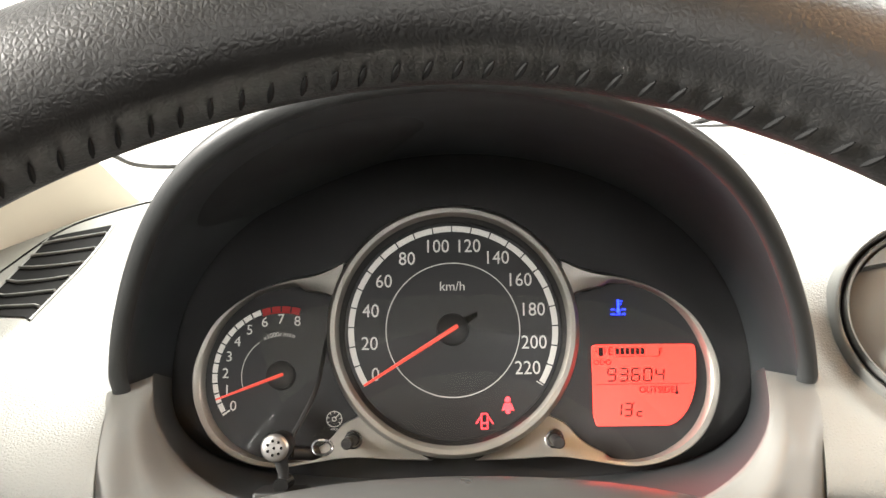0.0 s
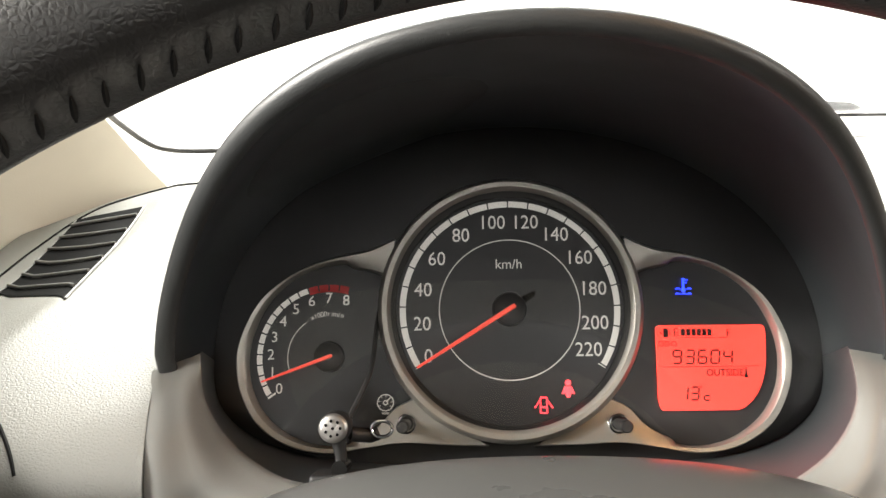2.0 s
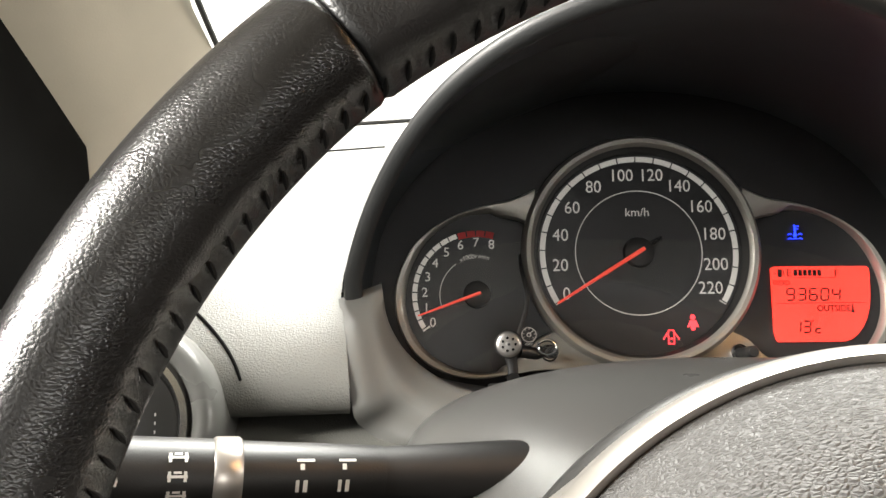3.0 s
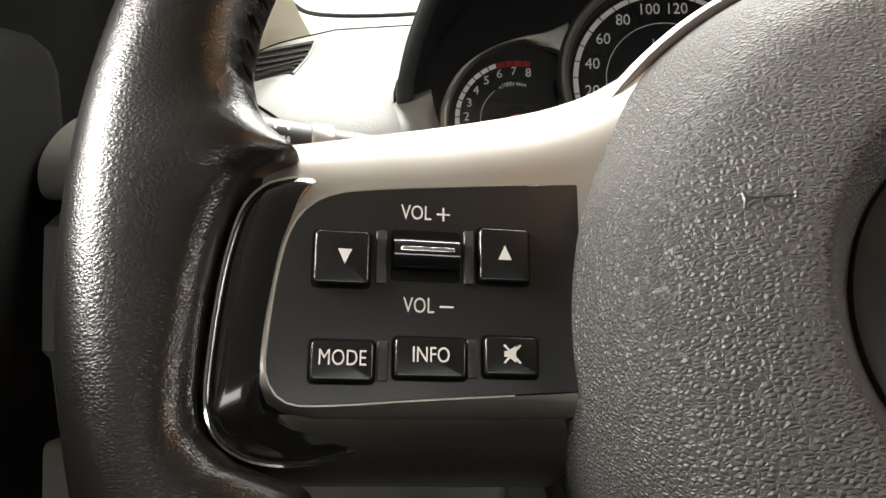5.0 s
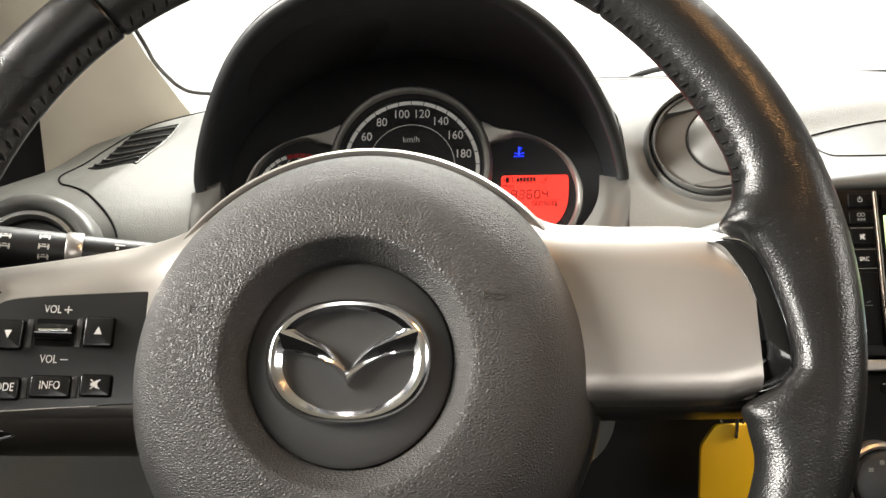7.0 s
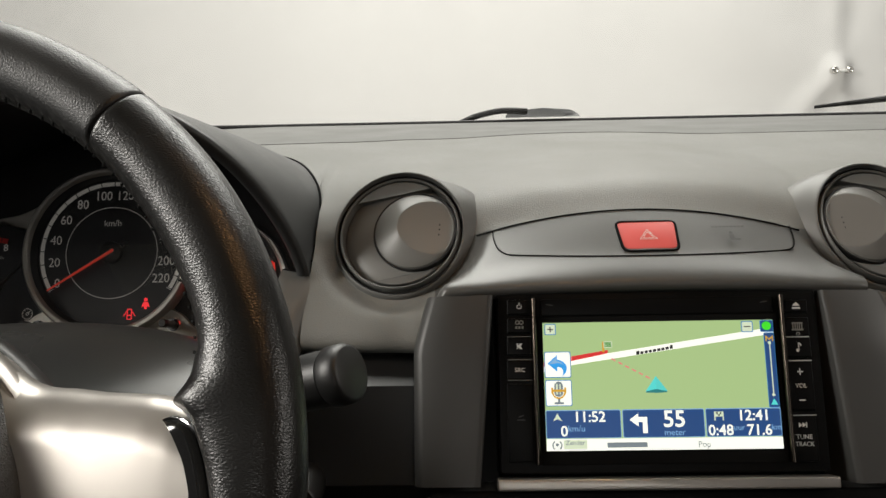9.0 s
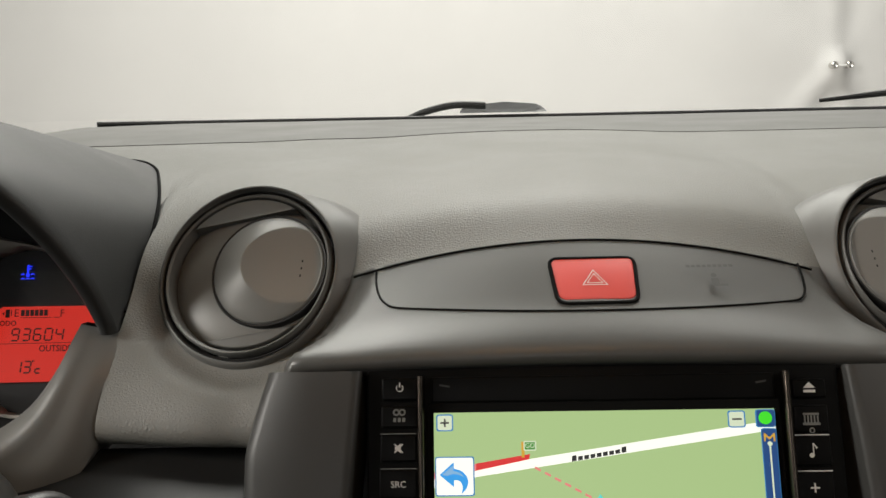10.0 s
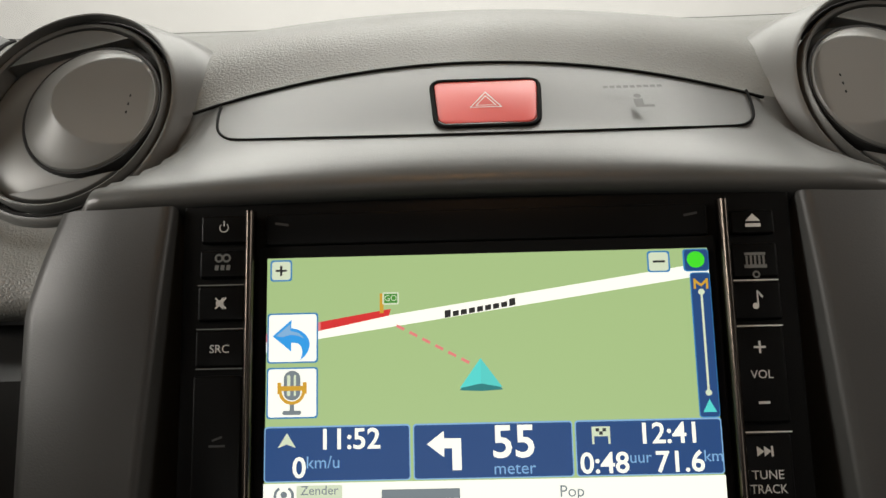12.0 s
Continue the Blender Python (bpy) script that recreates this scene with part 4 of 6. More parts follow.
for text, sign, px, py in (("VOL", 1, 612, 387), ("VOL", -1, 618, 522)):
    x, y = panel_xy(px, py)
    bm = letters(text, 0.0044, (x - 0.0020, y, 0.00065), 0.00003, squeeze=0.74)
    polygon([(x + 0.0022, y - 0.0002), (x + 0.0050, y - 0.0002), (x + 0.0050, y + 0.0002), (x + 0.0022, y + 0.0002)], 0.0007, bm)
    if sign > 0:
        polygon([(x + 0.0034, y - 0.0014), (x + 0.0038, y - 0.0014), (x + 0.0038, y + 0.0014), (x + 0.0034, y + 0.0014)], 0.0007, bm)
    print_on(panel, bm)
# ---- instrument cluster ----
cluster = thing("instrument_cluster", DIALM, "three-dial instrument cluster with satin silver rings and a red display", "instrument cluster")


def arc_band(cx, cy, r0, r1, a0, a1, z, n, bm=None):
    """A flat band of an arc; angles clockwise from the top, in degrees."""
    bm = bm or bmesh.new()
    last = None
    for i in range(n + 1):
        a = radians(a0 + (a1 - a0) * i / n)
        p = [bm.verts.new((cx + r * math.sin(a), cy + r * math.cos(a), z)) for r in (r0, r1)]
        if last:
            bm.faces.new((last[0], last[1], p[1], p[0]))
        last = p
    return bm


def around(cx, cy, r, a):
    return (cx + r * math.sin(radians(a)), cy + r * math.cos(radians(a)))


def needle(cx, cy, tip_r, tail, a, w, z, parent):
    d = Vector((math.sin(radians(a)), math.cos(radians(a))))
    e = Vector((d.y, -d.x))
    rings = []
    for r, k in ((tail, 0.9), (0.0, 1.0), (tip_r * 0.5, 0.85), (tip_r, 0.55)):
        c = Vector((cx, cy)) + d * r
        rings.append([(*(c - e * w * k), z), (*(c - e * w * k * 0.6), z + 0.0009), (*(c + e * w * k * 0.6), z + 0.0009), (*(c + e * w * k), z)])
    return part("needle", loft(rings, cap=True), NEEDLE, parent, "bright red pointer")


# speed dial
speed = part("speed_ring", turned([(0.0534, 0.0068), (0.0540, 0.0080), (0.0551, 0.0090), (0.0572, 0.0092), (0.0586, 0.0078), (0.0594, 0.0050), (0.0594, -0.0035)], 128), BEZEL, cluster, "satin silver ring of the speed dial", smooth=30)
part("dial_wall", turned([(0.0515, -0.003), (0.0522, 0.0040), (0.0535, 0.0070)], 128), BLACK, speed, "black inner wall of the ring")
part("dial_face", turned([(0.0, 0.0), (0.0518, 0.0)], 96), DIAL, speed, "black dial face", smooth=0)
for i in range(22):
    a0 = -121.5 + 243 * i / 22
    part("scale_band", arc_band(0, 0, 0.0472, 0.0500, a0 + 0.35, a0 + 243 / 22 - 0.35, 0.0002, 5), WHITE, speed, smooth=0)
for s in (-1, 1):
    part("scale_end", arc_band(0, 0, 0.0462, 0.0500, s * 121.9 - 0.5, s * 121.9 + 0.5, 0.0003, 1), WHITE, speed, smooth=0)
bm = bmesh.new()
for i in range(23):
    a0 = -121.5 + 243 * i / 22
    arc_band(0, 0, 0.0452 if i % 2 == 0 else 0.0486, 0.0502, a0 - 0.38, a0 + 0.38, 0.00035, 1, bm)
part("scale_ticks", bm, DIAL, speed, "black tick marks", smooth=0)
part("inner_circle", arc_band(0, 0, 0.03165, 0.0321, 0, 360, 0.0002, 96), WHITE, speed, "fine pale circle", smooth=0)
for i in range(12):
    x, y = around(0, 0, 0.0406, -121.5 + 243 * i / 11)
    x, y = {0: (-0.0372, -0.0212), 11: (0.0366, -0.0186)}.get(i, (x, y))
    part("numeral", letters(str(20 * i), 0.0090, (x + 0.0004 - 0.05 * max(0.0, x), y, 0.0003), 0.00003, squeeze=0.92), WHITE, speed, smooth=0)
part("unit_mark", letters("km/h", 0.0062, (0, 0.0205, 0.0003), 0.00003), WHITE, speed, smooth=0)
part("needle_hub", turned([(0.0, 0.0035), (0.0055, 0.0035), (0.0072, 0.0026), (0.0078, 0.0)], 40), BOSS, speed, "black needle boss")
needle(0.0, 0.0, 0.0492, -0.003, -122.0, 0.0011, 0.0036, speed)
bm = bmesh.new()
rings = [[(-0.0008 + 0.0145 * u * 0.87, 0.0 + 0.0145 * u * 0.5 + s * (0.0028 - 0.0016 * u), 0.0012) for s in (-1, 1)] for u in (0.4, 0.7, 1.0)]
part("needle_tail", loft(rings, closed=False), GLOSS_BLACK, speed, smooth=0)

# side plate: one silver frame with a bay each side
def plate(s):
    outer = spline([(0.0520, 0.0330), (0.0640, 0.0276), (0.0800, 0.0243), (0.0975, 0.0175), (0.1130, 0.0055), (0.1213, -0.0095), (0.1240, -0.0225), (0.1213, -0.0375), (0.1130, -0.0515), (0.0990, -0.0605), (0.0820, -0.0635), (0.0640, -0.0610), (0.0470, -0.0590), (0.0280, -0.0600), (0.0100, -0.0605)], 60)
    inner = spline([(0.0540, 0.0150), (0.0640, 0.0185), (0.0790, 0.0198), (0.0950, 0.0148), (0.1075, 0.0045), (0.1150, -0.0095), (0.1172, -0.0225), (0.1150, -0.0355), (0.1080, -0.0470), (0.0960, -0.0555), (0.0820, -0.0590), (0.0690, -0.0570), (0.0590, -0.0515), (0.0520, -0.0440), (0.0440, -0.0400)], 60)
    rings = []
    grown = [(0.082 + (x - 0.082) * 1.045, -0.0205 + (y + 0.0205) * 1.045) if x > 0.072 else (x, y) for x, y in inner]
    for (xa, ya), (xb, yb) in zip(outer, grown):
        d = Vector((xb - xa, yb - ya))
        w = d.length
        d.normalize()
        sec = [(0.0, -0.004), (0.0, 0.0022), (min(0.0012, w * 0.3), 0.0040), (w * 0.62, 0.0036), (w - 0.0004, 0.0018), (w + 0.0004, -0.0030)]
        rings.append([(s * (xa + d.x * q), ya + d.y * q, z) for q, z in sec])
    return part("bezel_plate", loft(rings, closed=False), BEZEL, cluster, "satin silver surround of the side dial", smooth=40)


left_plate, right_plate = plate(-1), plate(1)

# engine speed dial
TX, TY = -0.0821, -0.0210
part("tach_face", turned([(0.0, -0.0012), (0.0415, -0.0012)], 80, (TX, TY, 0)), DIAL, left_plate, "black dial face", smooth=0)
bm = bmesh.new()
TA0, TA1 = -122.5, 16.5
def tang(v):
    return TA0 + (TA1 - TA0) * v / 8.0


for i in range(16):
    if i < 12:
        arc_band(TX, TY, 0.0305, 0.0330, tang(i / 2) + 0.6, tang(i / 2 + 0.5) - 0.6, 0.0, 4, bm)
arc_band(TX, TY, 0.0288, 0.0330, tang(0) - 2.2, tang(0) - 0.6, 0.0, 1, bm)
for i in range(9):
    x, y = around(TX, TY, 0.0266, tang(i))
    letters(str(i), 0.0068, (x, y, 0.0001), 0.00003, bm=bm)
arc_band(TX, TY, 0.0187, 0.01905, -112, -34, 0.0, 30, bm)
for j, ch in enumerate("x1000r/min"):
    a = -24 + 4.6 * j * 1.0
    x, y = around(TX, TY, 0.0195, a)
    letters(ch, 0.0033, (x, y, 0.0001), 0.00002, turn=-a, bm=bm)
part("tach_print", bm, WHITE, left_plate, "pale scale and numerals", smooth=0)
bm = bmesh.new()
for i in range(12, 16):
    arc_band(TX, TY, 0.0300, 0.0330, tang(i / 2) + 0.6, tang(i / 2 + 0.5) - 0.6, 0.0, 4, bm)
arc_band(TX, TY, 0.0296, 0.0302, tang(6), tang(8), 0.0, 12, bm)
part("red_zone", bm, REDMARK, left_plate, "red warning band", smooth=0)
part("needle_hub", turned([(0.0, 0.0030), (0.0050, 0.0030), (0.0066, 0.0020), (0.0070, -0.001)], 36, (TX, TY, 0)), BOSS, left_plate, "black needle boss")
needle(TX, TY, 0.0318, -0.002, -110.2, 0.0008, 0.0031, left_plate)
# small dimmer symbol
bm = arc_band(-0.0562, -0.0415, 0.0034, 0.0038, 0, 360, 0.0002, 32)
arc_band(-0.0562, -0.0415, 0.0007, 0.0012, 0, 360, 0.0002, 12, bm)
for i in range(7):
    arc_band(-0.0562, -0.0415, 0.0024, 0.0036, -120 + 40 * i, -114 + 40 * i, 0.0002, 1, bm)
polygon([(-0.0562, -0.0410), (-0.0557, -0.0413), (-0.0540, -0.0396), (-0.0543, -0.0393)], 0.0002, bm)
for i in range(6):
    x = -0.0577 + 0.0006 * i
    polygon([(x - 0.0002, -0.0466), (x + 0.0001, -0.0466), (x + 0.0001, -0.0458), (x - 0.0002, -0.0458)], 0.0002, bm)
part("dimmer_mark", bm, WHITE, left_plate, "pale dimmer symbol", smooth=0)

# right dial with the red display
RX, RY = 0.0820, -0.0205
part("display_face", turned([(0.0, -0.0012), (0.0415, -0.0012)], 80, (RX, RY, 0)), DIAL, right_plate, "black dial face", smooth=0)
X0, X1, Y0, Y1 = 0.0662, 0.1135, -0.0445, -0.0078
edge = [(X0, Y0), (X0 + 0.001, Y0 - 0.001), (0.1000, Y0 - 0.0007), (0.1030, Y0 + 0.0006), (0.1060, Y0 + 0.0030), (0.1086, Y0 + 0.0062), (0.1108, Y0 + 0.0105), (0.1124, Y0 + 0.0155), (0.1133, Y0 + 0.0210), (0.1138, Y1 - 0.0040), (0.1135, Y1 - 0.001), (0.1122, Y1), (X0 + 0.001, Y1), (X0 - 0.0008, Y1 - 0.001), (X0 - 0.0010, Y0 + 0.004)]
display = part("display", slab(edge, -0.0012, 0.0002), LCD, right_plate, "red backlit display")
ink = bmesh.new()


def bar(x, y, w, h, z=0.00035, bm=None, turn=0):
    c, s = math.cos(radians(turn)), math.sin(radians(turn))
    return polygon([(x + c * a - s * b, y + s * a + c * b) for a, b in ((-w / 2, -h / 2), (w / 2, -h / 2), (w / 2, h / 2), (-w / 2, h / 2))], z, bm)


SEG = {"0": "abcdef", "1": "bc", "3": "abgcd", "4": "fgbc", "6": "afgedc", "9": "abcdfg", "c": "ged"}


def seven(ch, x, y, w, h, bm, t=0.0008):
    lean = 0.10 * h
    for s in SEG[ch]:
        k = {"a": 1, "g": 0.5, "d": 0}.get(s)
        if k is not None:
            bar(x + w / 2 + lean * k, y + h * k, w * 0.82, t, bm=bm)
        else:
            xx = x + (0 if s in "fe" else w)
            lo = 0.5 if s in "fb" else 0.0
            polygon([(xx - t / 2 + lean * (lo + 0.04), y + h * (lo + 0.04)), (xx + t / 2 + lean * (lo + 0.04), y + h * (lo + 0.04)), (xx + t / 2 + lean * (lo + 0.46), y + h * (lo + 0.46)), (xx - t / 2 + lean * (lo + 0.46), y + h * (lo + 0.46))], 0.00035, bm)


for i, ch in enumerate("93604"):
    seven(ch, 0.0722 + 0.0056 * i, -0.0248, 0.0036, 0.0058, ink)
for i, ch in enumerate("13"):
    seven(ch, 0.0745 + 0.0048 * i, -0.0408, 0.0034, 0.0056, ink)
seven("c", 0.0853, -0.0410, 0.0026, 0.0042, ink)
arc_band(0.0842, -0.0350, 0.0003, 0.0006, 0, 360, 0.00035, 10, ink)
bar((X0 + X1) / 2 - 0.001, -0.0262, 0.0440, 0.0003, bm=ink, turn=0.4)
letters("E", 0.0054, (0.0742, -0.0112, 0.0004), 0.00002, bm=ink)
letters("F", 0.0054, (0.0975, -0.0116, 0.0004), 0.00002, bm=ink)
letters("ODO", 0.0036, (0.0702, -0.0162, 0.0004), 0.00002, bm=ink, bold=0.00006)
letters("OUTSIDE", 0.0044, (0.0950, -0.0290, 0.0004), 0.00002, bm=ink, squeeze=0.92, bold=0.00008)
bar(0.1042, -0.0290, 0.0008, 0.0042, bm=ink)
bar(0.1042, -0.0304, 0.0016, 0.0014, bm=ink)
for i in range(6):
    bar(0.0774 + 0.00235 * i, -0.0110, 0.0019, 0.0031, bm=ink)
bar(0.0840, -0.0134, 0.0155, 0.0003, bm=ink)
bar(0.0948, -0.0134, 0.0028, 0.0004, bm=ink)
polygon([(0.0668, -0.0112), (0.0680, -0.0103), (0.0680, -0.0121)], 0.00035, ink)
bar(0.0697, -0.0112, 0.0022, 0.0040, bm=ink)
bar(0.0716, -0.0108, 0.0005, 0.0030, bm=ink)
part("display_print", ink, LCD_INK, display, "dark red display figures", smooth=0)
# telltales
bm = bmesh.new()
bx, by = 0.0786, 0.0096
bar(bx, by + 0.0012, 0.0009, 0.0050, 0.0003, bm)
bar(bx + 0.0012, by + 0.0030, 0.0018, 0.0005, 0.0003, bm)
bar(bx + 0.0010, by + 0.0017, 0.0014, 0.0005, 0.0003, bm)
arc_band(bx, by - 0.0014, 0.0, 0.0010, 0, 360, 0.0003, 12, bm)
for dx, dy in ((-0.0025, -0.0008), (0.0025, -0.0008), (-0.0025, -0.0030), (0.0, -0.0030), (0.0025, -0.0030)):
    arc_band(bx + dx, by + dy - 0.001, 0.0008, 0.0013, -60, 60, 0.0003, 6, bm)
bmesh.ops.scale(bm, vec=(1.02, 1.02, 1), space=Matrix.Translation((-bx, -by, 0)), verts=bm.verts)
part("coolant_telltale", bm, BLUE_LAMP, right_plate, "glowing blue coolant symbol", smooth=0)
bm = bmesh.new()
x, y = 0.0255, -0.0360
arc_band(x, y + 0.0022, 0.0, 0.0010, 0, 360, 0.0003, 14, bm)
polygon([(x - 0.0012, y + 0.0010), (x + 0.0012, y + 0.0010), (x + 0.0022, y - 0.0016), (x + 0.0010, y - 0.0012), (x + 0.0006, y - 0.0026), (x - 0.0006, y - 0.0026), (x - 0.0010, y - 0.0012), (x - 0.0022, y - 0.0016)], 0.0003, bm)
bmesh.ops.scale(bm, vec=(1.35, 1.35, 1), space=Matrix.Translation((-x, -y, 0)), verts=bm.verts)
part("belt_telltale", bm, RED_LAMP, speed, "glowing red seat belt symbol", smooth=0)
bm = bmesh.new()
x, y = 0.0145, -0.0428
for q in ((-0.0012, 0.0024, 0.0012, 0.0029), (-0.0014, -0.0010, 0.0014, -0.0004), (-0.0012, -0.0030, 0.0012, -0.0025), (-0.0014, -0.0030, -0.0009, 0.0026), (0.0009, -0.0030, 0.0014, 0.0026)):
    polygon([(x + q[0], y + q[1]), (x + q[2], y + q[1]), (x + q[2], y + q[3]), (x + q[0], y + q[3])], 0.0003, bm)
for s in (-1, 1):
    polygon([(x + s * 0.0014, y + 0.0012), (x + s * 0.0030, y - 0.0012), (x + s * 0.0034, y - 0.0009), (x + s * 0.0016, y + 0.0018)], 0.0003, bm)
bmesh.ops.scale(bm, vec=(1.25, 1.25, 1), space=Matrix.Translation((-x, -y, 0)), verts=bm.verts)
part("door_telltale", bm, RED_LAMP, speed, "glowing red open door symbol", smooth=0)
# trip knobs
for s, owner in ((-1, left_plate), (1, right_plate)):
    bm = turned([(0.0, 0.0245), (0.0022, 0.0245), (0.0027, 0.0236), (0.0027, 0.0150), (0.0024, 0.0146), (0.0024, 0.0040), (0.0034, 0.0030)], 24)
    bm.transform(Matrix.Translation((s * 0.0465, -0.0508, 0)))
    kn = part("trip_knob", bm, BLACK, owner, "black reset knob")
    bm = turned([(0.0034, 0.0042), (0.0042, 0.0046), (0.0048, 0.0036)], 24)
    bm.transform(Matrix.Translation((s * 0.0465, -0.0508, 0)))
    part("knob_collar", bm, CHROME, kn)
# clear cover that leans back before the dials
rings = []
for i in range(33):
    v = -0.0670 + 0.1520 * i / 32
    k = (v + 0.020) / (0.106 if v > -0.020 else 0.048)
    w = (0.1370 if v > -0.020 else 0.1260 + 0.011 * max(0.0, 1 + k / 0.25)) * max(0.0, 1 - abs(k) ** 2.4) ** (1 / 2.4)
    rings.append([(0.002 + w * (u / 8 - 1), v, 0.020 - 0.12 * v) for u in range(17)])
cover = part("dial_cover", loft(rings, closed=False), DIAL_GLASS, cluster, "clear cover over the dials", smooth=180)
cover.visible_shadow = False
# ---- trims and switches of the dashboard's middle ----
def groove(points, r=0.0008, name="groove"):
    return part(name, tube([local(p) for p in points], r, 6), DEEP, dash)


def trim_z(x):
    return profile_at(x)[6][1]


groove([dash_at(x, trim_z(x), 0.0002) for x in [0.2515 + 0.1970 * i / 60 for i in range(61)]], 0.0006, "trim_gap")
low = [dash_at(x, 0.0058, 0.0001) for x in [0.272 + 0.160 * i / 40 for i in range(41)]]
left = [dash_at(0.2615, trim_z(0.2615), 0.0), dash_at(0.2620, 0.0130, 0.0), dash_at(0.2640, 0.0088, 0.0), dash_at(0.2675, 0.0066, 0.0)]
right = [Vector((0.704 - p.x, p.y, p.z)) for p in left][::-1]
groove(spline([tuple(p) for p in left + low[::5] + right], 80), 0.0005, "cap_gap")

# hazard button
HZM = tilted((0.3525, -0.0696, 0.0150), 53)
hazard = thing("hazard_button", HZM, "red hazard warning button with a white double triangle", "button")
out = [(-0.0172, 0.0118), (0.0175, 0.0118), (0.0158, -0.0112), (-0.0153, -0.0114)]


def round_poly(points, r, n=5):
    res = []
    m = len(points)
    for i in range(m):
        a, b, c = (Vector(points[(i + k) % m]) for k in (-1, 0, 1))
        p, q = b + (a - b).normalized() * r, b + (c - b).normalized() * r
        for k in range(n + 1):
            u = k / n
            res.append(tuple((1 - u) ** 2 * p + 2 * u * (1 - u) * b + u * u * q))
    return res


rim = [HZM @ Vector((x, y, 0)) for x, y in round_poly([(x * 1.035, y * 1.045) for x, y in out], 0.0042)]
part("button_gap", tube([HZM.inverted() @ dash_at(p.x, p.z, 0.0003) for p in rim + rim[:1]], 0.0008, 6), DEEP, hazard)
cap = part("button_cap", slab(round_poly(out, 0.0038), -0.004, 0.0013, 0.0006), HAZARD, hazard)
bm = bmesh.new()
for r0, r1 in ((0.0056, 0.0050), (0.0036, 0.0031)):
    for k in range(3):
        a0, a1 = radians(90 + 120 * k), radians(210 + 120 * k)
        vs = [bm.verts.new((1.08 * r * math.cos(a), r * math.sin(a) - 0.0012, 0.0017)) for r, a in ((r0, a0), (r0, a1), (r1, a1), (r1, a0))]
        bm.faces.new(vs)
part("triangle_mark", bm, PRINT, cap, "white double triangle", smooth=0)
# unlit airbag sign beside the hazard button
sign = thing("airbag_sign", HZM @ Matrix.Translation((0.0485, 0.0, 0.0008)), "unlit dark airbag warning sign in the dashboard trim", "warning sign")
for k in range(9):
    part("sign_bar", bar(-0.0090 + 0.0022 * k, 0.0062, 0.0016, 0.0014, 0.0), SIGN, sign, smooth=0)
bm = arc_band(0.0005, 0.0010, 0.0, 0.0012, 0, 360, 0.0, 14)
bar(0.0005, -0.0022, 0.0030, 0.0034, 0.0, bm)
bar(0.0022, -0.0044, 0.0060, 0.0012, 0.0, bm)
part("sign_figure", bm, SIGN, sign, "faint dark airbag symbol", smooth=0)


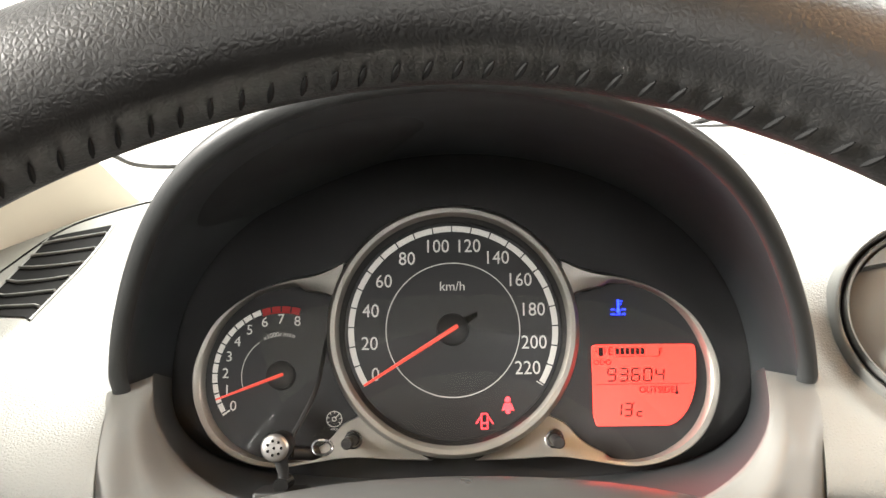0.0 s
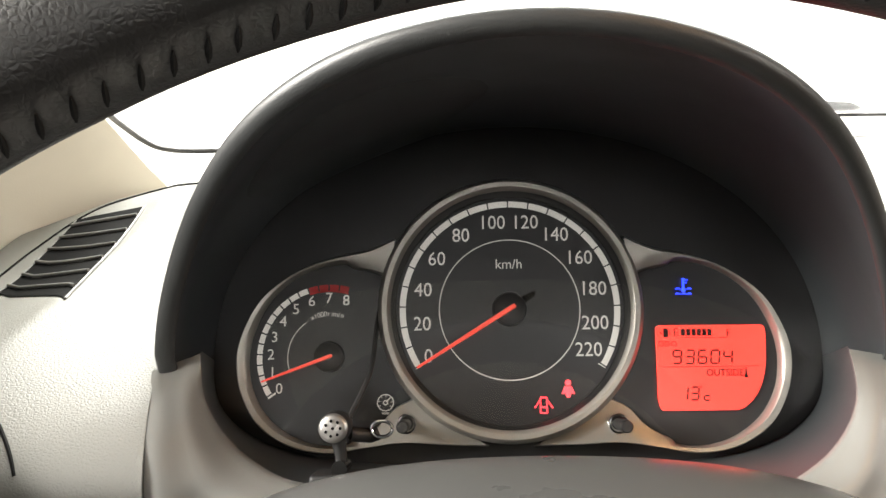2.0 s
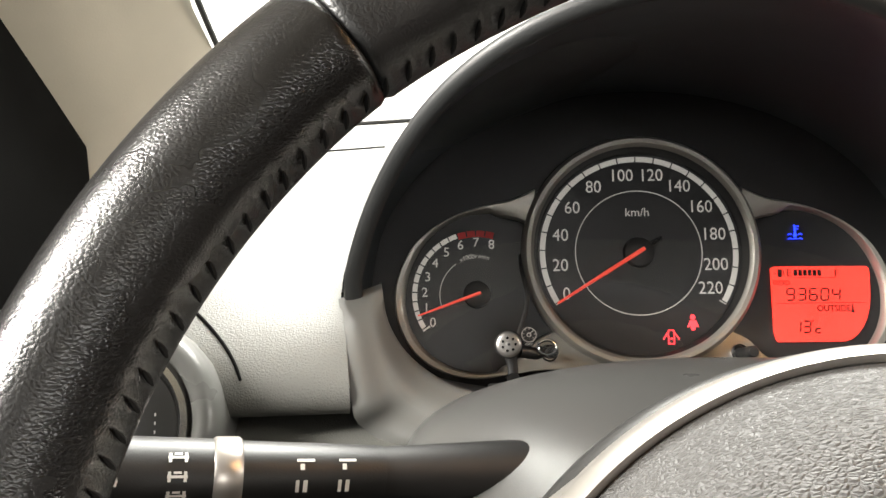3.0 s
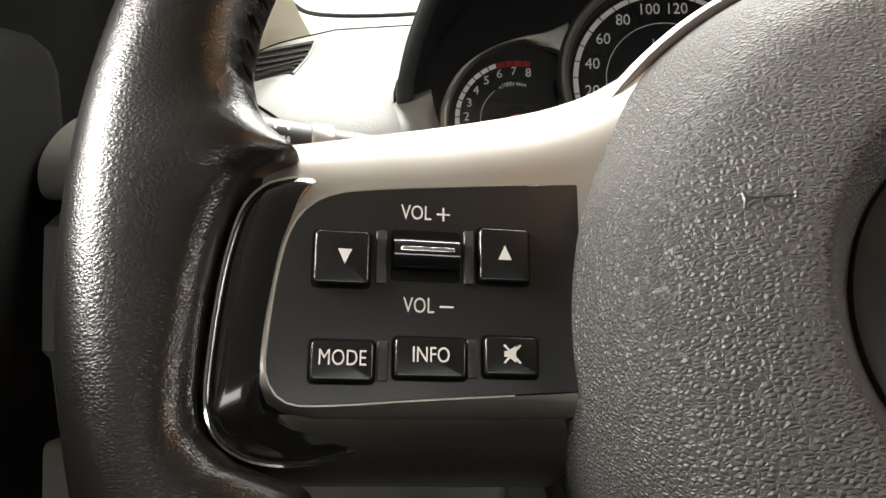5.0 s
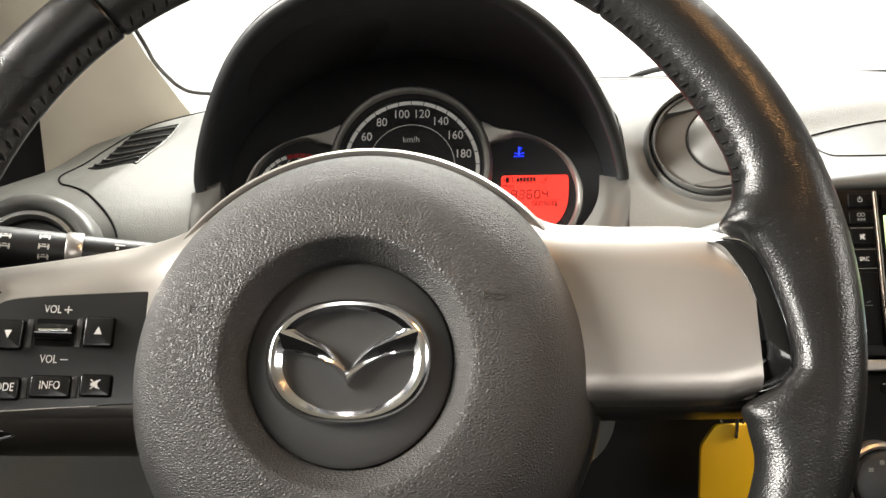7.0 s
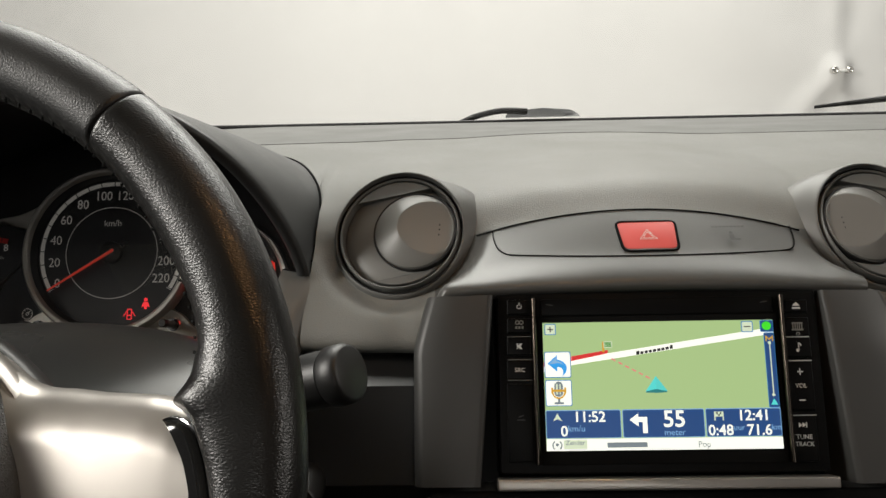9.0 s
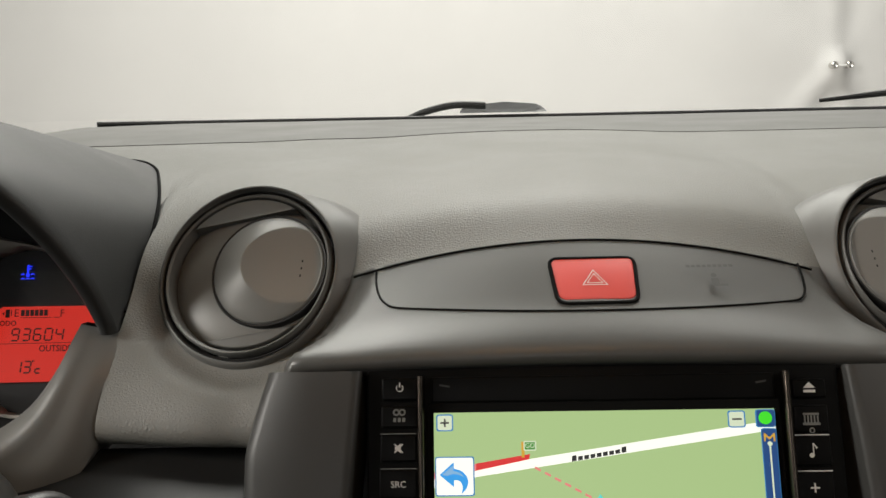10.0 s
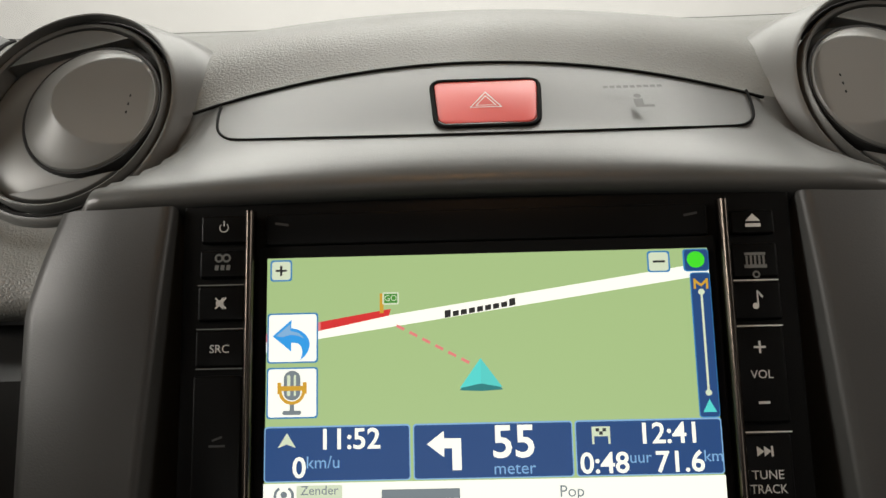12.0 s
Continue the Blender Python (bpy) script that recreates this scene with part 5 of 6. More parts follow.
# round eyeball vents
def round_vent(key, mirror):
    c, yaw = VENTS[key]
    v = thing("round_air_vent", vent_frame(c, yaw), "round swivelling air vent with a black ring, on the dashboard", "air vent", "round vents by the centre screen")
    m = -1 if mirror else 1
    rings = []
    for i in range(96):
        a = 2 * math.pi * i / 96
        hump = math.exp(-((((math.degrees(a) if not mirror else 180 - math.degrees(a)) - 26 + 180) % 360 - 180) / 34) ** 2)
        foot = 0.0446 + 0.0125 * hump
        top = 0.5 + 0.5 * math.sin(a)
        sec = [(0.0405, -0.008), (0.0405, 0.0030 * top), (0.0409, 0.0042 * top), (0.0416, 0.0044 * top - 0.0002), (0.0424, 0.0034 * top - 0.0008), (0.0431 + 0.006 * hump, 0.0010 * top - 0.0022 - 0.002 * hump), (foot, -0.007 - 0.008 * hump), (foot + 0.001, -0.022)]
        rings.append([(r * math.cos(a), r * math.sin(a), z) for r, z in sec])
    part("cowl", loft(rings, closed=False, loop=True), DASH_SMOOTH, v, "grey cowl round the vent", smooth=60)
    part("outer_ring", turned([(0.0412, -0.004), (0.0410, 0.0010), (0.0402, 0.0006), (0.0392, -0.0020), (0.0388, -0.006)], 96), BLACK, v, "black ring")
    part("inner_ring", turned([(0.0384, -0.006), (0.0386, 0.0014), (0.0378, 0.0026), (0.0368, 0.0018), (0.0362, -0.0040), (0.0360, -0.012)], 96), DASH_SMOOTH, v, "grey ring")
    part("barrel", turned([(0.0362, -0.0050), (0.0345, -0.0034), (0.0300, -0.0012), (0.0220, 0.0004), (0.0120, 0.0010), (0.0, 0.0012)], 72), VENT_GREY, v, "grey rounded barrel")
    # swivelling ball with a slanted flat
    rings = []
    prof = [(0.0254, -0.010), (0.0254, 0.0014), (0.0249, 0.0024)] + [(0.0241 * (1 - k / 40), 0.0030 + 0.0123 * (k / 40) ** 0.9) for k in range(41)]
    for i in range(180):
        a = 2 * math.pi * i / 180
        ring = []
        for r, z in prof:
            x, y = r * math.cos(a), r * math.sin(a)
            flat = 0.0082 - 0.30 * x - 0.03 * y
            ring.append((m * (x + 0.0098), y + 0.0010, min(z, max(flat, 0.0016)) if z > 0.0028 else z))
        rings.append(ring)
    ball = part("ball", loft(rings, closed=False, loop=True), VENT_GREY, v, "grey swivelling ball with a flat facet", smooth=14)
    part("ball_edge", turned([(0.0254, -0.002), (0.0256, 0.0016), (0.0264, 0.0018), (0.0268, 0.0010), (0.0269, -0.004)], 64, (m * 0.0098, 0.0010, 0)), RUBBER, ball)
    for s in (-1, 1):
        a0 = 47 if s > 0 else 57
        pts = [(0.0355 * math.cos(radians(a)), s * 0.0355 * math.sin(radians(a)), 0.0) for a in [a0 + (180 - 2 * a0) * k / 12 for k in range(13)]]
        rot = Matrix.Rotation(radians(13 * m), 4, "Z")
        bm = slab([(rot @ Vector(p)).xy[:] for p in (pts if s > 0 else pts[::-1])], -0.010, 0.0022, 0.0006)
        part("barrel_cap", bm, DASH_SMOOTH, v)
    bm = bmesh.new()
    for k in range(3):
        bar(m * 0.0262, 0.0040 - 0.0034 * k, 0.0006, 0.0011, 0.0045, bm, 0)
    part("scale_marks", bm, DEEP, ball, smooth=0)
    return v


round_vent("driver", False)
round_vent("passenger", True)

# ---- centre stack with the navigation unit ----
UNITM = tilted((0.3505, -0.1013, -0.0090), 19)
stack = thing("centre_stack", UNITM, "dark grey centre console with black control panel", "centre console")
rings = []
for i in range(37):
    u = i / 36
    y = -0.0030 - 0.1040 * u
    grow = 0.0075 + 0.0055 * min(1.0, max(0.0, (0.002 - y) / 0.036)) - 0.003 * max(0.0, 1 - u / 0.3) ** 1.5
    wide = 0.0015 + 0.009 * u
    back = 0.004 * max(0.0, 1 - u / 0.36) ** 1.8
    sec = [(-0.0895 - wide, -0.045), (-0.0895 - wide, -0.001), (-0.0905 - wide, 0.0006), (-0.0935 - wide, 0.0010), (-0.110, 0.0004), (-0.1175 - grow, -0.0006), (-0.1212 - grow, -0.0028), (-0.1232 - grow, -0.0080), (-0.1240 - grow, -0.050)]
    rings.append([(x, y, z - back * min(1.0, 0.35 + (abs(x) - 0.0895) / 0.03) if z > -0.04 else z) for x, z in sec])
for s in (1, -1):
    part("side_cheek", loft([[(s * x, y, z) for x, y, z in r] for r in rings], closed=False), CHEEK, stack, "dark grey cheek beside the screen", smooth=60)
bm = slab([(-0.0895, 0.001), (0.0895, 0.001), (0.0895, -0.103), (-0.0895, -0.103)], -0.05, -0.014)
part("recess", bm, DEEP, stack)
bm = slab([(-0.0895, 0.003), (0.0895, 0.003), (0.0895, 0.0), (-0.0895, 0.0)], -0.05, -0.004, 0.0)
part("upper_lip", bm, DEEP, stack)
part("silver_strip", slab(rounded(0.182, 0.0062, 0.001, 3, 0.0, -0.1062), -0.01, 0.0022, 0.0010), SILVER, stack, "satin silver strip under the screen")
bm = slab(rounded(0.262, 0.215, 0.008, 4, 0.0, -0.2170), -0.05, -0.0035, 0.002)
lower = part("control_panel", bm, UNIT_BLACK, stack, "black lower control panel")
part("slot", slab(rounded(0.150, 0.0062, 0.003, 4, 0.0, -0.1190), -0.006, -0.0028, 0.0002), DEEP, lower, "narrow disc slot")
part("slot_lip", tube([(-0.074 + 0.148 * i / 20, -0.1168, -0.0025) for i in range(21)], 0.0007, 8), CHROME, lower, "bright lip of the slot")
part("sensor", turned([(0.0, -0.0030), (0.0035, -0.0030), (0.0042, -0.0022), (0.0050, -0.0022), (0.0056, -0.0034)], 28, (-0.0349, -0.1377, 0)), BLACK, lower, "small round sensor")
for x in (-0.0815, 0.0, 0.0815):
    knob = part("climate_knob", turned([(0.0, 0.0105), (0.0140, 0.0105), (0.0165, 0.0095), (0.0175, 0.0060), (0.0180, -0.003)], 48, (x, -0.1700, 0)), BLACK, lower, "black rotary knob")
    part("knob_ring", turned([(0.0178, -0.003), (0.0182, 0.0060), (0.0196, 0.0072), (0.0214, 0.0062), (0.0224, 0.0010), (0.0226, -0.0034)], 56, (x, -0.1700, 0)), SILVER, knob, "satin silver ring")
    bm = bmesh.new()
    for k in range(5):
        px, py = around(x, -0.1700, 0.0118, -50 + 36 * k)
        bar(px, py, 0.0026, 0.0022, 0.0107, bm, -k * 9)
        bar(px, py, 0.0034, 0.0004, 0.0107, bm, 30 + 40 * k)
    part("symbol", bm, FAINT, knob, "faint grey symbols", smooth=0)
    part("pointer", bar(x, -0.1585, 0.0008, 0.0040, 0.0107), FAINT, knob, smooth=0)

# navigation unit
unit = thing("navigation_unit", UNITM, "black double-height car navigation unit showing a green map", "navigation unit")
part("body", slab(rounded(0.178, 0.1005, 0.002, 4, 0.0, -0.0508), -0.045, -0.0040, 0.0008), UNIT_BLACK, unit, "gloss black front plate")
for s in (-1, 1):
    rings = []
    for i in range(2):
        y = -0.0052 - 0.0905 * i
        rings.append([(s * (0.0686 + 0.0016 * math.cos(a)), y, -0.0030 + 0.0032 * math.sin(a)) for a in [math.pi * k / 10 for k in range(11)]])
    part("side_bar", loft(rings, closed=False), BAR, unit, "slim polished bar beside the screen")
part("disc_flap", slab(rounded(0.1290, 0.0095, 0.001, 3, 0.0, -0.0105), -0.006, -0.0028, 0.0006), UNIT_BLACK, unit, "black flap of the disc slot")
for s in (-1, 1):
    part("flap_mark", bar(s * 0.0595, -0.0090, 0.0040, 0.0007, -0.0026, turn=10 * s), FASCIA, unit, smooth=0)
part("screen_frame", slab(rounded(0.1330, 0.0810, 0.0012, 3, 0.0, -0.0558), -0.006, -0.0034, 0.0004), DEEP, unit, "black frame of the screen")


def soft_key(name, x, y, w, h, label):
    return part(name, slab(rounded(w, h, 0.0008, 3, x, y), -0.0052, -0.0026, 0.0006), UNIT_BLACK, unit, label)


def mark(owner, bm):
    return part("print", bm, PRINT, owner, "white printed mark", smooth=0)


Z = -0.0024
k = soft_key("power_key", -0.0765, -0.0100, 0.0135, 0.0082, "black power key")
bm = arc_band(-0.0765, -0.0096, 0.0011, 0.0014, 40, 320, Z, 20)
bar(-0.0765, -0.0084, 0.0004, 0.0016, Z, bm)
mark(k, bm)
k = soft_key("mute_key", -0.0770, -0.0318, 0.0135, 0.0100, "black mute key")
bm = polygon([(-0.0784, -0.0324), (-0.0784, -0.0312), (-0.0776, -0.0312), (-0.0762, -0.0300), (-0.0762, -0.0336), (-0.0776, -0.0324)], Z)
for s in (-1, 1):
    bar(-0.0770, -0.0318, 0.0044, 0.0005, Z + 0.0001, bm, 45 * s)
mark(k, bm)
k = soft_key("source_key", -0.0771, -0.0448, 0.0140, 0.0105, "black source key")
mark(k, letters("SRC", 0.0033, (-0.0771, -0.0450, Z), 0.00002))
k = soft_key("aux_flap", -0.0775, -0.0735, 0.0140, 0.0420, "black blank flap")
bm = bar(-0.0772, -0.0720, 0.0046, 0.0006, Z)
bar(-0.0772, -0.0700, 0.0030, 0.0006, Z, bm, 20)
part("moulded_mark", bm, FASCIA, k, smooth=0)
k = soft_key("disc_mark_plate", -0.0767, -0.0203, 0.0135, 0.0080, "black plate with small grey marks")
bm = arc_band(-0.0778, -0.0186, 0.0007, 0.0013, 0, 360, Z, 16)
arc_band(-0.0756, -0.0186, 0.0007, 0.0013, 0, 360, Z, 16, bm)
for j in range(3):
    bar(-0.0784 + 0.0017 * j, -0.0214, 0.0011, 0.0015, Z, bm, -8)
part("print", bm, FAINT, k, "faint grey mark", smooth=0)
k = soft_key("eject_key", 0.0772, -0.0118, 0.0125, 0.0070, "black eject key")
bm = polygon([(0.0750, -0.0116), (0.0794, -0.0116), (0.0772, -0.0094)], Z)
bar(0.0772, -0.0128, 0.0044, 0.0010, Z, bm)
mark(k, bm)
k = soft_key("disc_plate", 0.0770, -0.0230, 0.0130, 0.0100, "black plate with a small disc mark")
bm = bar(0.0770, -0.0212, 0.0060, 0.0008, Z)
for j in range(5):
    bar(0.0746 + 0.0012 * j, -0.0230, 0.0006, 0.0026, Z, bm)
bar(0.0770, -0.0248, 0.0064, 0.0010, Z, bm)
arc_band(0.0770, -0.0272, 0.0006, 0.0011, 0, 360, Z, 12, bm)
part("print", bm, FAINT, k, smooth=0)
k = soft_key("audio_key", 0.0768, -0.0346, 0.0135, 0.0108, "black key with a white note")
bm = bar(0.0768, -0.0340, 0.0004, 0.0044, Z)
arc_band(0.0761, -0.0362, 0.0, 0.0009, 0, 360, Z, 12, bm)
polygon([(0.0766, -0.0318), (0.0770, -0.0318), (0.0784, -0.0334), (0.0780, -0.0340)], Z, bm)
mark(k, bm)
k = soft_key("volume_key", 0.0762, -0.0555, 0.0140, 0.0265, "black volume rocker")
bm = letters("VOL", 0.0033, (0.0762, -0.0555, Z), 0.00002)
bar(0.0762, -0.0478, 0.0034, 0.0006, Z, bm)
bar(0.0762, -0.0478, 0.0006, 0.0034, Z, bm)
bar(0.0762, -0.0632, 0.0032, 0.0007, Z, bm)
mark(k, bm)
k = soft_key("tune_key", 0.0755, -0.0838, 0.0145, 0.0240, "black track key")
bm = letters("TUNE", 0.0034, (0.0755, -0.0828, Z), 0.00002)
letters("TRACK", 0.0034, (0.0755, -0.0866, Z), 0.00002, squeeze=0.92, bm=bm)
for j in range(2):
    polygon([(0.0730 + 0.0020 * j, -0.0750), (0.0730 + 0.0020 * j, -0.0778), (0.0750 + 0.0020 * j, -0.0764)], Z, bm)
bar(0.0772, -0.0764, 0.0006, 0.0028, Z, bm)
mark(k, bm)
for y in (-0.0265, -0.0392, -0.0505):
    part("key_line", bar(-0.0771, y, 0.0135, 0.0003, -0.0024), FAINT, unit, smooth=0)
for y in (-0.0288, -0.0418, -0.0712):
    part("key_line", bar(0.0764, y, 0.0135, 0.0004, -0.0024), PRINT, unit, smooth=0)

# the lit map picture, flat on the screen, drawn in layers
SCR = 1.12
def lit(name, c, k=1.0):
    return glow(name, c, SCR * k, (0.01, 0.01, 0.01))


M_GREEN, M_WHITE, M_RED, M_PINK = lit("map_green", (0.43, 0.595, 0.255)), lit("map_white", (0.92, 0.92, 0.82), 1.25), lit("map_red", (0.75, 0.03, 0.03)), lit("map_pink", (0.85, 0.24, 0.22))
M_NAVY, M_PALE, M_BLUE, M_CYAN = lit("map_navy", (0.012, 0.065, 0.22)), lit("map_pale", (0.72, 0.80, 0.58)), lit("map_blue", (0.03, 0.36, 0.86)), lit("map_cyan", (0.10, 0.74, 0.68))
M_LIME, M_INK, M_GOLD, M_GREY, M_SKY = lit("map_lime", (0.06, 0.80, 0.02)), lit("map_ink", (0.02, 0.02, 0.02)), lit("map_gold", (0.70, 0.38, 0.03)), lit("map_grey", (0.20, 0.24, 0.26)), lit("map_sky", (0.25, 0.48, 0.75))
M_EDGE = lit("map_key_edge", (0.04, 0.24, 0.52))
W, H = 0.1275, 0.0697


def S(px, py):
    """Screen picture coordinates: 0 to 800 across and 0 to 468 down."""
    return ((px - 400) / 800 * W, -0.0190 - py / 468 * H)


picture = part("screen", slab([S(0, 468), S(800, 468), S(800, 0), S(0, 0)], -0.0040, -0.0031), M_GREEN, unit, "lit screen with a green map")
LAYER = [-0.0030]


def draw(name, shapes, material, smooth=0):
    LAYER[0] += 0.00002
    bm = bmesh.new()
    for pts in shapes:
        polygon([S(*p) for p in pts], LAYER[0], bm)
    return part(name, bm, material, picture, smooth=0)


def write(text, px, py, size, material, turn=0, align="CENTER", squeeze=1.0, bold=0.0):
    LAYER[0] += 0.00002
    x, y = S(px, py)
    return part("writing", letters(text, size / 800 * W, (x, y, LAYER[0]), 0.000005, align, turn, squeeze, bold=bold), material, picture, smooth=0)


def rect(x0, y0, x1, y1, r=0):
    if not r:
        return [(x0, y0), (x1, y0), (x1, y1), (x0, y1)]
    return rounded(x1 - x0, y1 - y0, r, 4, (x0 + x1) / 2, (y0 + y1) / 2)


def disc(cx, cy, r, n=24):
    return [(cx + r * math.cos(2 * math.pi * i / n), cy + r * math.sin(2 * math.pi * i / n)) for i in range(n)]


draw("road", [[(0, 162), (225, 116), (800, 28), (800, 52), (100, 158), (0, 184)]], M_WHITE)
draw("route", [[(98, 126), (225, 104), (222, 117), (98, 143)]], M_RED)
draw("route_end", [[(0, 147), (98, 126), (98, 143), (0, 163)]], M_PINK)
draw("way_line", [[(236 + 23 * i, 134 + 13.2 * i), (250 + 23 * i, 142 + 13.2 * i), (248 + 23 * i, 147 + 13.2 * i), (234 + 23 * i, 139 + 13.2 * i)] for i in range(6)], M_PINK)
draw("street_name_bar", [[(x, 124 - 0.169 * (x - 322) - q), (x + 11, 122 - 0.169 * (x - 322) - q), (x + 11, 122 - 0.169 * (x - 322)), (x, 124 - 0.169 * (x - 322))] for x, q in [(322 + 14.6 * k, 14 if k in (0, 8) else 10) for k in range(9)]], M_INK)
draw("flag_pole", [rect(205, 74, 212, 112)], M_GOLD)
draw("flag", [rect(210, 72, 240, 96, 3)], M_PALE)
draw("flag_field", [rect(213, 75, 237, 93)], lit("map_flag", (0.06, 0.30, 0.03)))
write("GO", 225, 84, 15, M_PALE)
for x0, y0, x1, y1 in ((6, 4, 46, 46), (690, 4, 731, 46), (2, 108, 94, 204), (2, 212, 94, 308)):
    draw("key_edge", [rect(x0, y0, x1, y1, 6)], M_EDGE)
    draw("key_face", [rect(x0 + 3, y0 + 3, x1 - 3, y1 - 3, 5)], M_WHITE if x1 < 95 and y0 > 50 else M_PALE)
draw("plus", [rect(16, 23, 36, 27), rect(24, 15, 28, 35)], M_INK)
draw("minus", [rect(700, 23, 722, 27)], M_INK)
draw("status_edge", [rect(754, 2, 800, 46, 6)], M_EDGE)
draw("status_box", [rect(757, 4, 799, 44, 5)], M_NAVY)
draw("status_light", [disc(777, 23, 16)], M_LIME)
draw("progress_edge", [rect(764, 48, 800, 322, 6)], M_EDGE)
draw("progress", [rect(766, 50, 799, 320, 5)], M_NAVY)
draw("progress_line", [rect(781, 86, 785, 276), disc(783, 86, 6, 10), disc(783, 276, 6, 10)], M_PALE)
draw("finish_flag", [rect(770, 60, 774, 80), rect(792, 60, 796, 80), [(774, 62), (783, 70), (792, 62), (792, 68), (783, 76), (774, 68)]], M_GOLD)
draw("self_mark", [[(783, 288), (771, 312), (795, 312)]], M_CYAN)
tail = spline([(46, 137), (62, 142), (76, 156), (79, 172), (73, 188), (62, 199)], 14) + spline([(62, 199), (66, 184), (63, 172), (56, 166), (46, 165)], 12)[1:]
draw("back_arrow", [[(12, 152), (46, 121)] + tail + [(46, 182)]], M_BLUE)
draw("arrow_gleam", [[(18, 152), (44, 129), (44, 142), (60, 147), (70, 158), (58, 152), (44, 150), (30, 154)]], M_SKY)
draw("mic_symbol", [rounded(30, 56, 15, 6, 48, 246), rect(44, 280, 52, 294), rounded(34, 8, 4, 3, 48, 297)], M_GREY)
draw("mic_gleam", [rounded(6, 40, 3, 4, 42, 246), rounded(4, 40, 2, 4, 53, 246)], M_PALE)
cradle = [(48 + 24 * math.cos(q), 256 - 26 * math.sin(q)) for q in [math.pi * (1 + k / 16) for k in range(17)]] + [(48 + 18 * math.cos(q), 256 - 20 * math.sin(q)) for q in [math.pi * (2 - k / 16) for k in range(17)]]
draw("mic_cradle", [cradle, rect(24, 247, 72, 256), rect(22, 240, 29, 262), rect(67, 240, 74, 262)], M_GOLD)
draw("position_shadow", [[(384, 206), (346, 262), (384, 264), (422, 262)]], lit("map_teal", (0.02, 0.22, 0.22)))
draw("position", [[(384, 202), (346, 258), (384, 250)]], M_CYAN)
draw("position_half", [[(384, 202), (422, 258), (384, 250)]], lit("map_cyan_light", (0.10, 0.68, 0.62)))
for x0, x1 in ((0, 257), (262, 541), (545, 800)):
    draw("panel_edge", [rect(x0, 322, x1, 424, 6)], M_SKY)
    draw("panel", [rect(x0 + 2, 325, x1 - 2, 422, 5)], M_NAVY)
draw("arrow_small", [[(40, 334), (24, 362), (40, 355), (56, 362)]], M_PALE)
write("11:52", 150, 349, 50, M_WHITE, bold=0.00012)
write("0", 62, 400, 50, M_WHITE, bold=0.00012)
write("km/u", 104, 390, 30, M_SKY)
draw("turn_arrow", [[(286, 360), (316, 336), (316, 350), (346, 350), (346, 408), (330, 408), (330, 368), (316, 368), (316, 384)]], M_WHITE)
write("55", 438, 361, 78, M_WHITE, bold=0.0002)
write("meter", 438, 407, 30, M_SKY)
draw("checkered", [rect(574, 334, 578, 366), rect(602, 334, 606, 366), rect(578, 334, 602, 352)], M_PALE)
draw("checks", [rect(581, 337, 587, 343), rect(593, 337, 599, 343), rect(587, 343, 593, 349)], M_INK)
write("12:41", 708, 350, 50, M_WHITE, bold=0.00012)
write("0:48", 594, 402, 50, M_WHITE, bold=0.00012)
write("uur", 656, 392, 28, M_SKY)
write("71.6", 724, 402, 50, M_WHITE, bold=0.00012)
write("km", 782, 392, 28, M_SKY)
draw("radio_strip", [rect(0, 426, 800, 468)], M_WHITE)
draw("radio_box", [rect(58, 430, 138, 462, 3)], M_PALE)
write("Zender", 98, 440, 22, M_GREY)
draw("station_bar", [rect(206, 440, 342, 458)], M_GREY)
write("Pop", 535, 450, 28, M_GREY)
draw("radio_ring", [[(36 + r * math.cos(a), 448 + r * math.sin(a)) for r, a in [(18, radians(q)) for q in range(-60, 61, 12)] + [(13, radians(q)) for q in range(60, -61, -12)]], [(36 + r * math.cos(a), 448 + r * math.sin(a)) for r, a in [(18, radians(q)) for q in range(120, 241, 12)] + [(13, radians(q)) for q in range(240, 119, -12)]], disc(36, 446, 6, 12)], M_GREY)
# ---- left end of the dashboard ----
def on_left(x, y, lift=0.0):
    """Point on the left dash panel over (x, y), in world space."""
    pts = spline(profile_at(x), 121)
    for a, b in zip(pts, pts[1:]):
        if a[0] >= y >= b[0]:
            u = (a[0] - y) / max(1e-9, a[0] - b[0])
            return Vector((x, y, a[1] + u * (b[1] - a[1]) + lift))
    return Vector((x, y, lift))


louvre = thing("side_air_vent", pose(-0.243, 0.08, 0.02), "slanted black louvred air vent in the dashboard top", "air vent")
A, B, C_, D = Vector((-0.2600, 0.1260, 0)), Vector((-0.2187, 0.1300, 0)), Vector((-0.2060, 0.0020, 0)), Vector((-0.2600, 0.0380, 0))


def louvre_point(u, v, lift):
    p = D.lerp(C_, u).lerp(A.lerp(B, u), v)
    q = on_left(p.x, p.y, lift)
    return q - Vector((-0.243, 0.08, 0.02))


def vent_patch(u0, u1, v0, v1, lift, n=6):
    rings = [[louvre_point(u0 + (u1 - u0) * i / n, v, lift) for v in [v0 + (v1 - v0) * q / 24 for q in range(25)]] for i in range(n + 1)]
    return loft(rings, closed=False)


part("recess", vent_patch(0, 1, 0, 1, 0.0007, 12), DEEP, louvre, "dark slot behind the slats")
for i in range(6):
    v = 0.10 + 0.80 * i / 5
    bm = tube([louvre_point(0.02 + 0.96 * u / 16, v, 0.0015) for u in range(17)], 0.0010, 8)
    part("slat", bm, DASH_SMOOTH, louvre)
for u in (0.0, 1.0):
    part("vent_edge", tube([louvre_point(u, v / 24, 0.0006) for v in range(25)], 0.0007, 6), DASH_SMOOTH, louvre)

